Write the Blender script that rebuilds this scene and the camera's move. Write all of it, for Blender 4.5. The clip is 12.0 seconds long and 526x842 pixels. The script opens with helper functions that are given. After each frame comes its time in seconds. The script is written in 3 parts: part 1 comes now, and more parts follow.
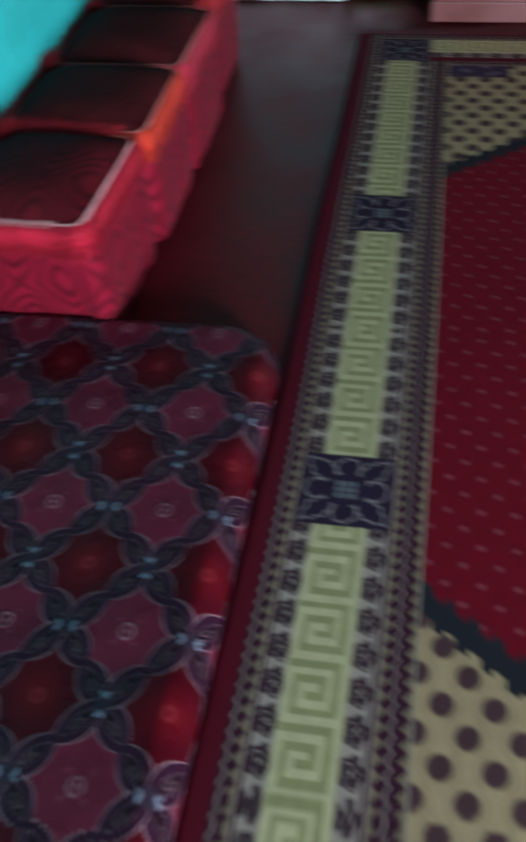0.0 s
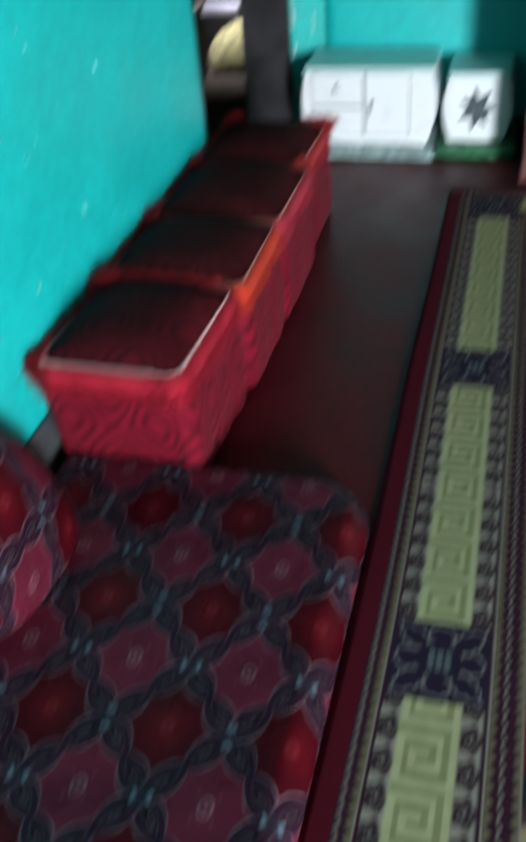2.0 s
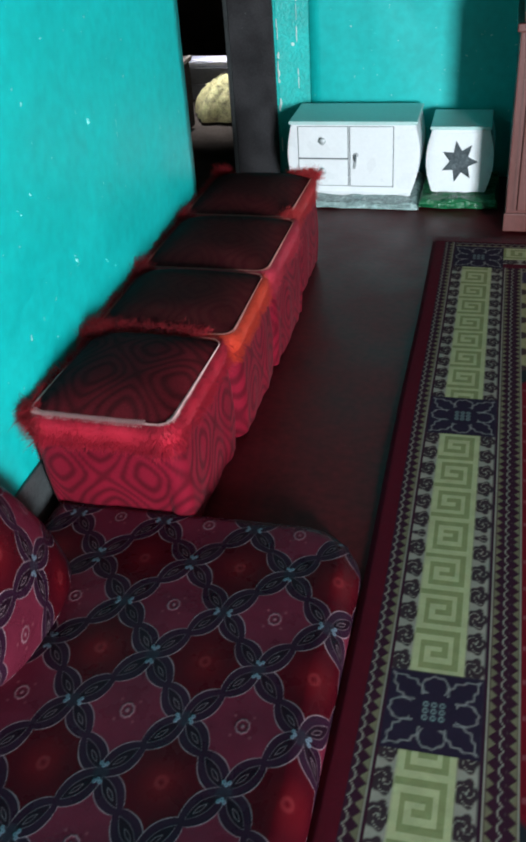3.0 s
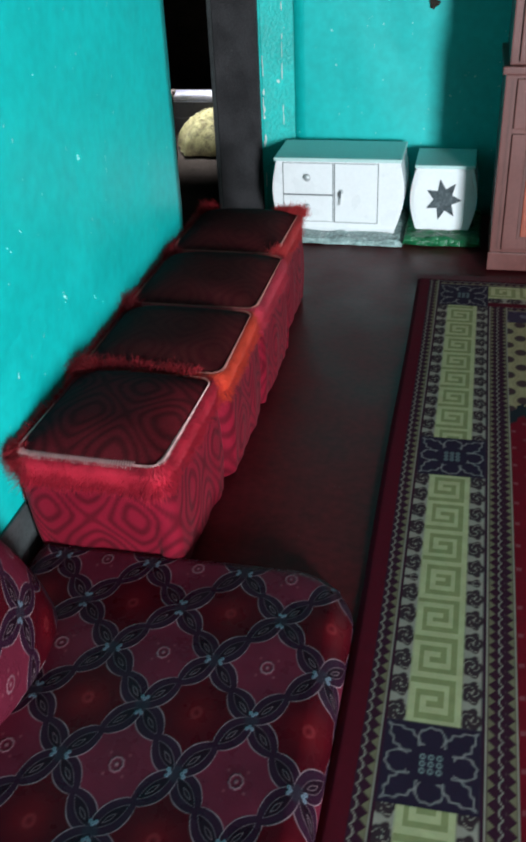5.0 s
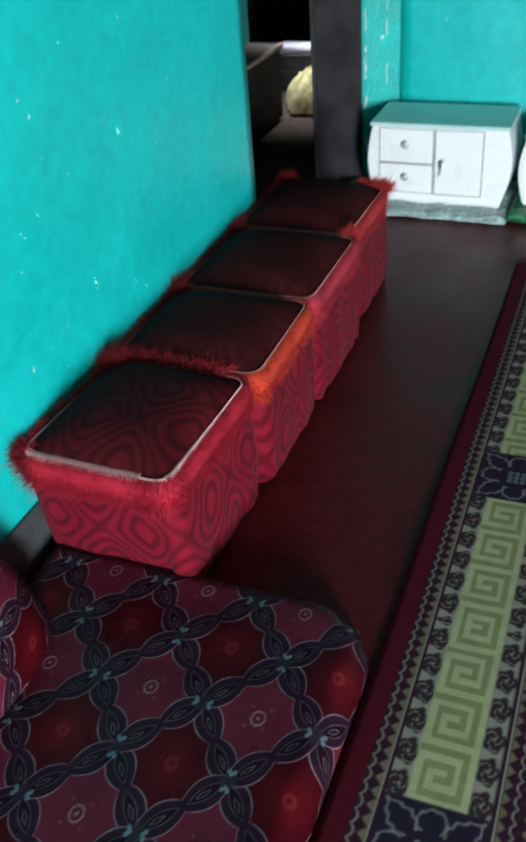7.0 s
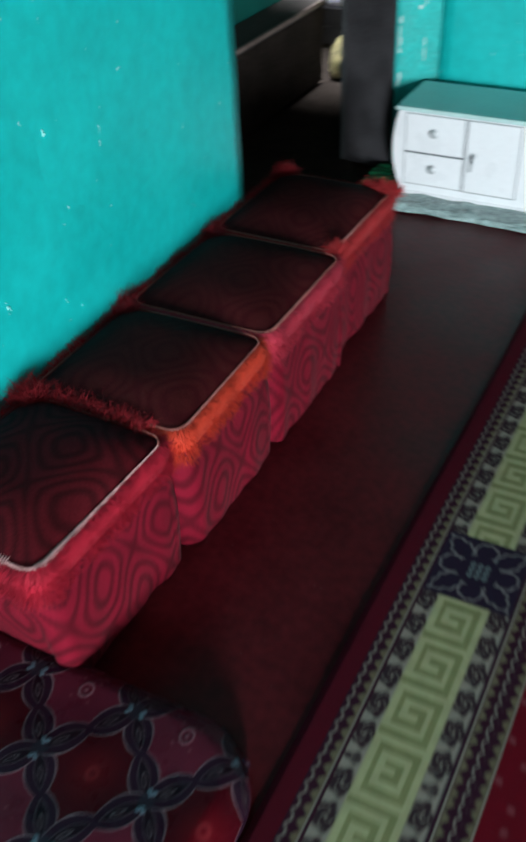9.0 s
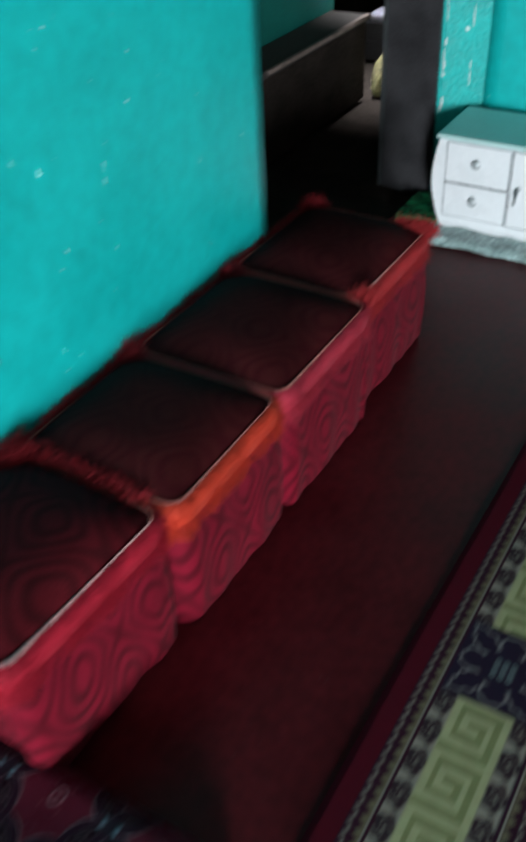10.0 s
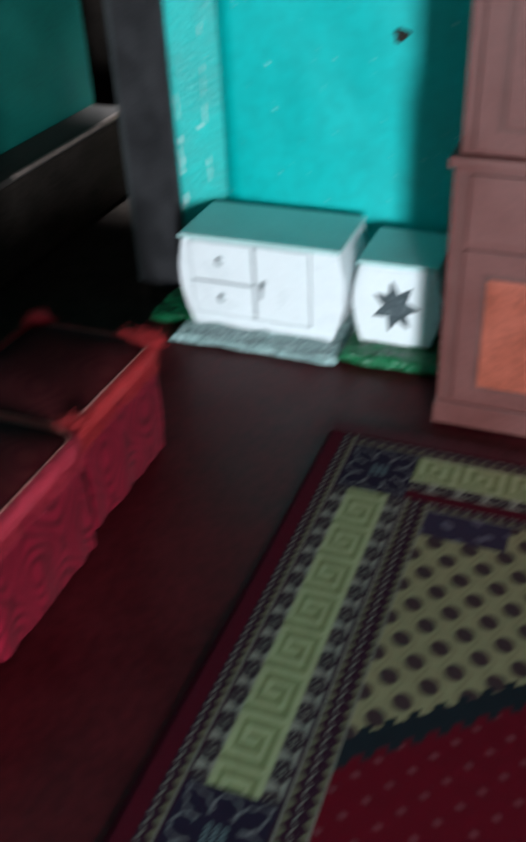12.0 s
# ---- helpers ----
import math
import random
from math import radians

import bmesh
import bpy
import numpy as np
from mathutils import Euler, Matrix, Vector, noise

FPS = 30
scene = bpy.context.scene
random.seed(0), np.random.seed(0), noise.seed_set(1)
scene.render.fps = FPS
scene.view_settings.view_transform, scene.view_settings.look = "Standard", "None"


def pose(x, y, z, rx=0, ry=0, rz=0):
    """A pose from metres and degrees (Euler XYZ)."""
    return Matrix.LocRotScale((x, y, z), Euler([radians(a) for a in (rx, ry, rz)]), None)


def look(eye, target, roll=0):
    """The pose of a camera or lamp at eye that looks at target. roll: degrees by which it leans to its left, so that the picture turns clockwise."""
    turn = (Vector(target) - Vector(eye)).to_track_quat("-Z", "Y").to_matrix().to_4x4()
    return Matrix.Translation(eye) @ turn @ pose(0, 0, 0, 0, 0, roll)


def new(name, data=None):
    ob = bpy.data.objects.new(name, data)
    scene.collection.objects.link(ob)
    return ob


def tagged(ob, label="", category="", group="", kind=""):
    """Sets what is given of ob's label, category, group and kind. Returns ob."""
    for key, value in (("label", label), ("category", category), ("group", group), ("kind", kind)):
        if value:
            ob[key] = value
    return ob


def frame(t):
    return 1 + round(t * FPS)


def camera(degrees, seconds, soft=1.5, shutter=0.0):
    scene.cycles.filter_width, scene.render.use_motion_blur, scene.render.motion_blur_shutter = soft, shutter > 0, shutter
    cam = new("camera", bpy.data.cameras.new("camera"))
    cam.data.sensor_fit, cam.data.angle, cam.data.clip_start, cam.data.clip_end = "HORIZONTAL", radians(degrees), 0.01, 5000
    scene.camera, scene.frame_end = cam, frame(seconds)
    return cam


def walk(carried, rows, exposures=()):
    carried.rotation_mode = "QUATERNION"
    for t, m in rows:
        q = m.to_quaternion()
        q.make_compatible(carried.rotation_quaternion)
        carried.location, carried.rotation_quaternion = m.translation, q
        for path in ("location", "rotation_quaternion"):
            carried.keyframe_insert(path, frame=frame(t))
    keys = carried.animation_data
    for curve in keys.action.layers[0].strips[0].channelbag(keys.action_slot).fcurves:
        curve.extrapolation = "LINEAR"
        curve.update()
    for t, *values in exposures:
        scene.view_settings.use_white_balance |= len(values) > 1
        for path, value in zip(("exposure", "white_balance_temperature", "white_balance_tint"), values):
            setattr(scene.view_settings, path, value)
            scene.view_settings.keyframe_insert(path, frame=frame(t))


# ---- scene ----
cam = camera(32.2, 12.0, soft=3.0, shutter=2.0)
PATH = [
    (0, (0.236, -2.683, 1.602), (-0.077, -1.287, 0.204), -4.4),
    (0.1, (0.216, -2.676, 1.605), (-0.112, -1.284, 0.207), -4.23),
    (0.5, (0.134, -2.648, 1.619), (-0.26, -1.242, 0.253), -2.8),
    (0.6, (0.129, -2.639, 1.618), (-0.283, -1.239, 0.250), -2.59),
    (1, (0.107, -2.604, 1.612), (-0.378, -1.21, 0.263), -3.2),
    (1.1, (0.109, -2.603, 1.614), (-0.390, -1.201, 0.278), -3.25),
    (1.5, (0.119, -2.601, 1.623), (-0.407, -1.141, 0.361), -4.1),
    (1.6, (0.129, -2.605, 1.623), (-0.388, -1.123, 0.384), -4.26),
    (2, (0.17, -2.622, 1.625), (-0.314, -1.076, 0.452), -5.1),
    (2.1, (0.167, -2.625, 1.630), (-0.298, -1.052, 0.486), -4.57),
    (2.5, (0.157, -2.635, 1.652), (-0.301, -1.03, 0.551), -4.2),
    (4.5, (0.111, -2.598, 1.641), (-0.305, -0.979, 0.543), -3.9),
    (5, (0.093, -2.594, 1.665), (-0.309, -0.94, 0.616), -2.7),
    (5.1, (0.098, -2.588, 1.661), (-0.313, -0.942, 0.601), -3.18),
    (5.5, (0.119, -2.562, 1.645), (-0.312, -0.944, 0.552), -4.5),
    (5.6, (0.130, -2.541, 1.649), (-0.316, -0.928, 0.553), -4.89),
    (6, (0.173, -2.455, 1.665), (-0.345, -0.84, 0.606), -4.5),
    (6.1, (0.190, -2.432, 1.662), (-0.348, -0.823, 0.603), -4.85),
    (6.5, (0.259, -2.339, 1.652), (-0.358, -0.776, 0.567), -4.7),
    (8.5, (0.286, -1.882, 1.69), (-0.42, -0.459, 0.475), -4.7),
    (9, (0.4, -1.676, 1.695), (-0.368, -0.3, 0.463), -3.0),
    (9.5, (0.397, -1.562, 1.679), (-0.439, -0.246, 0.427), -4.0),
    (10, (0.337, -1.415, 1.69), (-0.506, -0.077, 0.464), -2.8),
    (10.5, (0.364, -1.334, 1.675), (-0.393, 0.058, 0.455), -4.3),
    (11, (0.455, -1.229, 1.747), (-0.26, 0.194, 0.538), -3.9),
    (11.5, (0.574, -1.091, 1.731), (-0.112, 0.372, 0.553), -3.2),
    (12, (0.643, -1.015, 1.744), (0.005, 0.504, 0.609), -2.9),
]
walk(cam, [(t, look(eye, target, roll)) for t, eye, target, roll in PATH],
     exposures=((0, 0.03, 6350, 27), (1, 0.03, 6400, 18), (1.8, 0.0, 6450, 12), (2.5, 0.0, 6450, 10), (6.5, 0.0, 6450, 9), (8.5, -0.05, 6450, 10), (9.5, -0.2, 6450, 10), (10, -0.22, 6450, 10),
                (11, -0.08, 6400, 10), (12, -0.06, 6300, 9)))

# ---------------- light ----------------
world = bpy.data.worlds.new("sky")
scene.world = world
world.use_nodes = True
wn = world.node_tree.nodes
sky = wn.new("ShaderNodeTexSky")
sky.sky_type = "NISHITA"
sky.sun_disc = False
sky.sun_elevation, sky.sun_rotation = radians(50), radians(200)
world.node_tree.links.new(sky.outputs[0], wn["Background"].inputs[0])
wn["Background"].inputs[1].default_value = 0.1

sun = new("sun", bpy.data.lights.new("sun", "SUN"))
sun.data.energy, sun.data.angle, sun.data.color = 2.5, radians(0.5), (1.0, 0.95, 0.86)
sun.matrix_world = look((4, -12, 9), (2.0, -9.0, 0))


def area_lamp(name, eye, target, w, h, watts, color):
    lamp = new(name, bpy.data.lights.new(name, "AREA"))
    lamp.data.shape, lamp.data.size, lamp.data.size_y = "RECTANGLE", w, h
    lamp.data.energy, lamp.data.color = watts, color
    lamp.matrix_world = look(eye, target)
    return lamp


area_lamp("doorway_daylight", (3.2, -5.62, 0.95), (0.3, 1.0, 0.7), 0.85, 1.8, 810, (0.88, 0.95, 1.0))
# added fill lamp with no known source, brightens the straw and sack
straw_fill = area_lamp("straw_fill_lamp", (-1.66, 3.5, 2.595), (-1.66, 3.5, 0), 0.3, 0.3, 9, (0.92, 0.95, 1.0))
straw_fill.data.spread = radians(30)

# ---------------- materials ----------------


def material(name, base, rough=0.6, scale=20.0, var=0.25, fine=300.0, bump=0.2, depth=0.002, metal=0.0, spec=0.5, attr="", sheen=0.0,
             coat=0.0, chips=None):
    m = bpy.data.materials.new(name)
    m.use_nodes = True
    nt = m.node_tree
    n, l = nt.nodes, nt.links
    b = n["Principled BSDF"]
    tc = n.new("ShaderNodeTexCoord")
    big = n.new("ShaderNodeTexNoise")
    big.inputs["Scale"].default_value, big.inputs["Detail"].default_value = scale, 6
    small = n.new("ShaderNodeTexNoise")
    small.inputs["Scale"].default_value, small.inputs["Detail"].default_value = fine, 3
    l.new(tc.outputs["Object"], big.inputs["Vector"])
    l.new(tc.outputs["Object"], small.inputs["Vector"])
    both = n.new("ShaderNodeMath")
    both.operation = "ADD"
    l.new(big.outputs[0], both.inputs[0])
    l.new(small.outputs[0], both.inputs[1])
    ramp = n.new("ShaderNodeMapRange")
    ramp.inputs[1].default_value, ramp.inputs[2].default_value = 0.7, 1.3
    ramp.inputs[3].default_value, ramp.inputs[4].default_value = 1 - var, 1 + var
    l.new(both.outputs[0], ramp.inputs[0])
    mul = n.new("ShaderNodeVectorMath")
    mul.operation = "SCALE"
    if attr:
        a = n.new("ShaderNodeAttribute")
        a.attribute_name = attr
        l.new(a.outputs["Color"], mul.inputs[0])
    else:
        mul.inputs[0].default_value = base
    l.new(ramp.outputs[0], mul.inputs["Scale"])
    color = mul.outputs[0]
    if chips:
        tint, size, cut = chips
        spot = n.new("ShaderNodeTexNoise")
        spot.inputs["Scale"].default_value, spot.inputs["Detail"].default_value = size, 8
        l.new(tc.outputs["Object"], spot.inputs["Vector"])
        pick = n.new("ShaderNodeMapRange")
        pick.inputs[1].default_value, pick.inputs[2].default_value = cut, cut + 0.02
        l.new(spot.outputs[0], pick.inputs[0])
        mix = n.new("ShaderNodeMix")
        mix.data_type = "RGBA"
        l.new(pick.outputs[0], mix.inputs[0])
        l.new(color, mix.inputs[6])
        mix.inputs[7].default_value = (*tint, 1)
        color = mix.outputs[2]
    l.new(color, b.inputs["Base Color"])
    bp = n.new("ShaderNodeBump")
    bp.inputs["Strength"].default_value, bp.inputs["Distance"].default_value = bump, depth
    l.new(both.outputs[0], bp.inputs["Height"])
    l.new(bp.outputs[0], b.inputs["Normal"])
    rr = n.new("ShaderNodeMapRange")
    rr.inputs[1].default_value, rr.inputs[2].default_value = 0.3, 0.7
    rr.inputs[3].default_value, rr.inputs[4].default_value = max(rough - 0.08, 0.02), min(rough + 0.1, 1)
    l.new(big.outputs[0], rr.inputs[0])
    l.new(rr.outputs[0], b.inputs["Roughness"])
    b.inputs["Metallic"].default_value = metal
    b.inputs["Specular IOR Level"].default_value = spec
    b.inputs["Sheen Weight"].default_value = sheen
    b.inputs["Coat Weight"].default_value = coat
    b.inputs["Coat Roughness"].default_value = 0.25
    return m


M_TEAL = material("teal_wall_paint", (0.004, 0.49, 0.475), 0.5, 3, 0.12, 22, 0.16, 0.006, chips=((0.3, 0.66, 0.63), 30, 0.705))
M_TEAL_WORN = material("worn_teal_paint", (0.01, 0.46, 0.43), 0.55, 6, 0.2, 60, 0.6, 0.01, chips=((0.5, 0.72, 0.68), 12, 0.67))
# darker copy of the teal paint: the inner room's shade is in the colour
M_TEAL_SHADED = material("shaded_teal_paint", (0.003, 0.13, 0.105), 0.6, 4, 0.25, 60, 0.4, 0.006)
M_DADO = material("grey_dado_paint", (0.05, 0.056, 0.058), 0.5, 8, 0.3, 90, 0.4, 0.004, chips=((0.2, 0.2, 0.2), 30, 0.72))
M_JAMB = material("dark_jamb_paint", (0.035, 0.034, 0.037), 0.55, 9, 0.35, 120, 0.5, 0.004, chips=((0.2, 0.2, 0.19), 40, 0.74))
M_FLOOR = material("maroon_linoleum", (0.076, 0.0065, 0.010), 0.40, 5, 0.3, 40, 0.1, 0.004, spec=0.16, chips=((0.1, 0.05, 0.05), 60, 0.74))
# unseen ceiling and walls, coloured to hold down bounced light
M_UNSEEN_CEIL = material("unseen_ceiling_dull", (0.06, 0.05, 0.04), 0.7, 6, 0.2)
M_UNSEEN_WALL = material("unseen_wall_brown", (0.13, 0.09, 0.07), 0.6, 5, 0.2)
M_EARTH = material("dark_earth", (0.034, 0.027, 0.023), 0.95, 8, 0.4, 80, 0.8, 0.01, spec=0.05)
M_LIT_EDGE = material("lit_edge_colour", (0.22, 0.17, 0.15), 0.7, 20, 0.5, 90, 0.7, 0.006)
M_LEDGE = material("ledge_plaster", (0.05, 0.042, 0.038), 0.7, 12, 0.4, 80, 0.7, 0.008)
M_STRAW = material("straw", (0.30, 0.27, 0.13), 0.8, 24, 0.75, 160, 0.6, 0.01)
M_SACK = material("white_sacking", (0.74, 0.72, 0.86), 0.5, 20, 0.15, 400, 0.4, 0.004)
M_CARPET = material("woven_carpet", (1, 1, 1), 0.95, 30, 0.14, 900, 0.3, 0.0015, attr="tint", sheen=0.0, spec=0.1)
M_SATIN = material("printed_satin", (1, 1, 1), 0.30, 12, 0.2, 500, 0.25, 0.003, attr="tint", spec=0.09)
M_VELVET = material("red_velvet", (1, 1, 1), 0.75, 9, 0.2, 400, 0.35, 0.003, attr="tint", sheen=0.02, spec=0.12)
M_TOP = material("dark_seat_velvet", (1, 1, 1), 0.6, 7, 0.35, 300, 0.3, 0.003, attr="tint", spec=0.02)
M_FUR = material("orange_red_fluffy_trim", (0.52, 0.042, 0.019), 0.75, 14, 0.2, 200, 0.2, 0.003, sheen=0.04, spec=0.2)
M_FUR_CRIMSON = material("crimson_fluffy_trim", (0.42, 0.028, 0.032), 0.7, 14, 0.18, 200, 0.2, 0.003, sheen=0.03, spec=0.2)
M_FUR_RED = material("bright_red_fluffy_trim", (0.35, 0.010, 0.027), 0.7, 14, 0.2, 200, 0.2, 0.003, sheen=0.03, spec=0.2)
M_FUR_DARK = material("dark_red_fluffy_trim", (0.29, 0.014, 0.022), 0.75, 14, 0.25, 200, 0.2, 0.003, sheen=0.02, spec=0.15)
M_FUR_PINK = material("pink_red_fluffy_trim", (0.42, 0.03, 0.055), 0.7, 14, 0.2, 200, 0.2, 0.003, sheen=0.03, spec=0.2)
M_BRAID = material("silver_pink_braid", (0.58, 0.30, 0.30), 0.5, 60, 0.25, 600, 0.2, 0.001, metal=0.1)
M_BRAID_DIM = material("dull_pink_braid", (0.34, 0.10, 0.085), 0.6, 60, 0.35, 600, 0.2, 0.001)
M_FRINGE = material("maroon_fringe", (0.11, 0.012, 0.022), 0.9, 40, 0.3)
M_WHITE = material("white_lacquer", (0.84, 0.87, 0.89), 0.3, 6, 0.03, 60, 0.03, 0.001)
# cabinet tops carry the teal wall's reflection in their base colour
M_TOP_REFLECT = material("teal_reflecting_top", (0.48, 0.70, 0.68), 0.35, 6, 0.1, 120, 0.1, 0.001)
M_GAP = material("dark_gap", (0.08, 0.10, 0.11), 0.7, 10, 0.2)
M_KNOB = material("dull_knob_metal", (0.5, 0.54, 0.55), 0.4, 30, 0.2, metal=0.3)
M_STAR = material("grey_star_glass", (0.085, 0.105, 0.115), 0.2, 12, 0.5, 90, 0.2, 0.001)
M_PLASTIC = material("pale_plastic_sheet", (0.32, 0.45, 0.44), 0.22, 15, 0.35, 60, 0.9, 0.01)
M_GREEN = material("green_plastic_sheet", (0.008, 0.12, 0.045), 0.3, 18, 0.5, 60, 0.9, 0.01)
M_WOOD = material("pink_brown_wood", (0.125, 0.041, 0.036), 0.42, 5, 0.15, 60, 0.2, 0.002, chips=((0.5, 0.4, 0.36), 26, 0.76))
M_PANEL = material("orange_grained_panel", (0.27, 0.06, 0.035), 0.4, 10, 0.3, 70, 0.3, 0.002)
M_GROOVE = material("wood_groove", (0.10, 0.035, 0.03), 0.5, 10, 0.2)

# ---------------- mesh helpers ----------------


def place(name, me, mat, parent=None, label=""):
    ob = new(name, me)
    for m in (mat if isinstance(mat, (list, tuple)) else [mat]):
        me.materials.append(m)
    if parent is not None:
        ob.parent = parent
    if label:
        ob["label"] = label
    return ob


def part(name, bm, mat, parent=None, label="", smooth=False):
    me = bpy.data.meshes.new(name)
    bm.to_mesh(me)
    bm.free()
    if smooth:
        me.shade_smooth()
    return place(name, me, mat, parent, label)


def base_empty(name, label, category, group="", at=(0, 0, 0)):
    e = new(name)
    e.empty_display_size = 0.1
    e.location = at
    return tagged(e, label, category, group)


def box(x0, x1, y0, y1, z0, z1, bevel=0.0, seg=2, bm=None):
    own = bmesh.new()
    bmesh.ops.create_cube(own, size=1)
    bmesh.ops.scale(own, vec=(x1 - x0, y1 - y0, z1 - z0), verts=own.verts)
    bmesh.ops.translate(own, vec=((x0 + x1) / 2, (y0 + y1) / 2, (z0 + z1) / 2), verts=own.verts)
    if bevel:
        bmesh.ops.bevel(own, geom=own.edges[:], offset=bevel, segments=seg, affect="EDGES", profile=0.6)
    if bm is None:
        return own
    tmp = bpy.data.meshes.new("tmp")
    own.to_mesh(tmp)
    own.free()
    bm.from_mesh(tmp)
    bpy.data.meshes.remove(tmp)
    return bm


def prism(outline, z0, z1, bevel=0.0):
    """An upright prism over an outline in x, y."""
    bm = bmesh.new()
    low = [bm.verts.new((x, y, z0)) for x, y in outline]
    f = bm.faces.new(low)
    r = bmesh.ops.extrude_face_region(bm, geom=[f])
    bmesh.ops.translate(bm, vec=(0, 0, z1 - z0), verts=[v for v in r["geom"] if isinstance(v, bmesh.types.BMVert)])
    bmesh.ops.recalc_face_normals(bm, faces=bm.faces)
    if bevel:
        bmesh.ops.bevel(bm, geom=bm.edges[:], offset=bevel, segments=2, affect="EDGES")
    return bm


def slab_xz(outline, y0, y1, bevel=0.0):
    """A slab standing in the x, z plane from y0 back to y1."""
    bm = bmesh.new()
    f = bm.faces.new([bm.verts.new((x, y0, z)) for x, z in outline])
    r = bmesh.ops.extrude_face_region(bm, geom=[f])
    bmesh.ops.translate(bm, vec=(0, y1 - y0, 0), verts=[v for v in r["geom"] if isinstance(v, bmesh.types.BMVert)])
    bmesh.ops.recalc_face_normals(bm, faces=bm.faces)
    if bevel:
        bmesh.ops.bevel(bm, geom=bm.edges[:], offset=bevel, segments=2, affect="EDGES")
    return bm


def sheet(name, P, mat, parent=None, label="", tint=None, closed=False):
    """A grid of points P[i, j] as one smooth mesh, with a colour for each point."""
    ni, nj = P.shape[:2]
    idx = np.arange(ni * nj).reshape(ni, nj)
    if closed:
        idx = np.concatenate([idx, idx[:1]], 0)
    q = np.stack([idx[:-1, :-1], idx[1:, :-1], idx[1:, 1:], idx[:-1, 1:]], -1).reshape(-1, 4)
    me = bpy.data.meshes.new(name)
    me.vertices.add(ni * nj)
    me.vertices.foreach_set("co", P.reshape(-1).astype(np.float32))
    me.loops.add(q.size)
    me.loops.foreach_set("vertex_index", q.reshape(-1).astype(np.int32))
    me.polygons.add(len(q))
    me.polygons.foreach_set("loop_start", np.arange(0, q.size, 4, dtype=np.int32))
    me.update(calc_edges=True)
    me.validate()
    me.shade_smooth()
    if tint is not None:
        a = me.color_attributes.new("tint", "FLOAT_COLOR", "POINT")
        full = np.ones((ni * nj, 4), np.float32)
        full[:, :3] = tint.reshape(-1, 3)
        a.data.foreach_set("color", full.reshape(-1))
    return place(name, me, mat, parent, label)


def wob(x, y, k=1.0, s=0.0):
    """Smooth irregular waves between about -1 and 1."""
    return (np.sin(7.1 * k * x + 3.3 * k * y + s) + np.sin(-4.7 * k * x + 8.9 * k * y + 1.7 * s + 1) + np.sin(12.3 * k * x + 11.1 * k * y + 2.3 * s + 2) * 0.6) / 2.6


def lay(col, mask, c):
    """Colour c over col where mask is 1."""
    m = np.clip(mask, 0, 1)[..., None]
    return col * (1 - m) + np.array(c) * m


def soft_lt(v, edge, w):
    return np.clip((edge - v) / w + 0.5, 0, 1)


def line(v, centre, half, w):
    return soft_lt(np.abs(v - centre), half, w)


# ---------------- room ----------------
FARY, RIGHTX, BACKY, TOP, WX = 2.25, 4.0, -5.6, 2.6, -1.05


def wall_sheet(name, a, b, z0, z1, out, label, mat=None):
    """A wall from plan point a to b with a gently uneven plastered face, and its thickness."""
    mat = mat or M_TEAL
    d = Vector((b[0] - a[0], b[1] - a[1]))
    n = Vector((-d.y, d.x)).normalized() * (1 if out else -1)
    nu, nv = max(int(d.length / 0.06), 2), max(int((z1 - z0) / 0.06), 2)
    u, v = np.meshgrid(np.linspace(0, 1, nu), np.linspace(z0, z1, nv), indexing="ij")
    off = 0.006 * wob(u * d.length, v, 0.7, a[0]) + 0.0025 * wob(u * d.length, v, 2.3, a[1])
    edge = np.minimum(np.minimum(u, 1 - u) * d.length / 0.1, 1)
    off = off * edge
    P = np.stack([a[0] + d.x * u + n.x * off, a[1] + d.y * u + n.y * off, v], -1)
    ob = sheet(name, P, mat)
    md = ob.modifiers.new("thickness", "SOLIDIFY")
    md.thickness, md.offset = 0.2, 0
    t = Vector((n.x, n.y, 0)) * -0.1
    ob.location = t
    return tagged(ob, label, "wall", kind="structure")


# left wall: from behind the camera up to the doorway, then the stub past it
wall_left = tagged(part("wall_west", box(WX - 0.26, WX, BACKY, 0.85, 0, TOP, 0.012), M_TEAL),
                   "bright teal painted plaster wall with chipped flecks", "wall", kind="structure")
wall_sheet("wall_west_face", (WX + 0.002, BACKY), (WX + 0.002, 0.866), 0.0, TOP, False, "uneven teal painted plaster face of the wall")
tagged(part("wall_stub", prism([(-1.225, 2.205), (-0.985, 2.15), (-0.83, 2.25), (-0.83, 2.5), (-1.225, 2.5)], 0, TOP, 0.006), M_TEAL_WORN),
       "flaking teal plaster corner beside the doorway", "wall", kind="structure")
tagged(part("door_jamb", prism([(-1.237, 2.178), (-0.995, 2.125), (-0.99, 2.148), (-1.232, 2.201)], -0.01, TOP, 0.005), M_JAMB),
       "dark painted wide door jamb at the doorway's end", "door frame", kind="structure")
tagged(part("jamb_edge", prism([(-1.262, 2.186), (-1.239, 2.178), (-1.234, 2.203), (-1.256, 2.213)], -0.01, TOP, 0.003), M_DADO),
       "thin worn grey strip along the door jamb", "trim", kind="structure")
wall_sheet("wall_north", (-0.83, FARY), (RIGHTX, FARY), 0.0, TOP, False, "bright teal plaster wall with small chips")
# walls out of view, added in brown so less teal bounces back
wall_sheet("wall_east", (RIGHTX, FARY), (RIGHTX, BACKY), 0.0, TOP, False, "unseen brown wall added to close the room", M_UNSEEN_WALL)
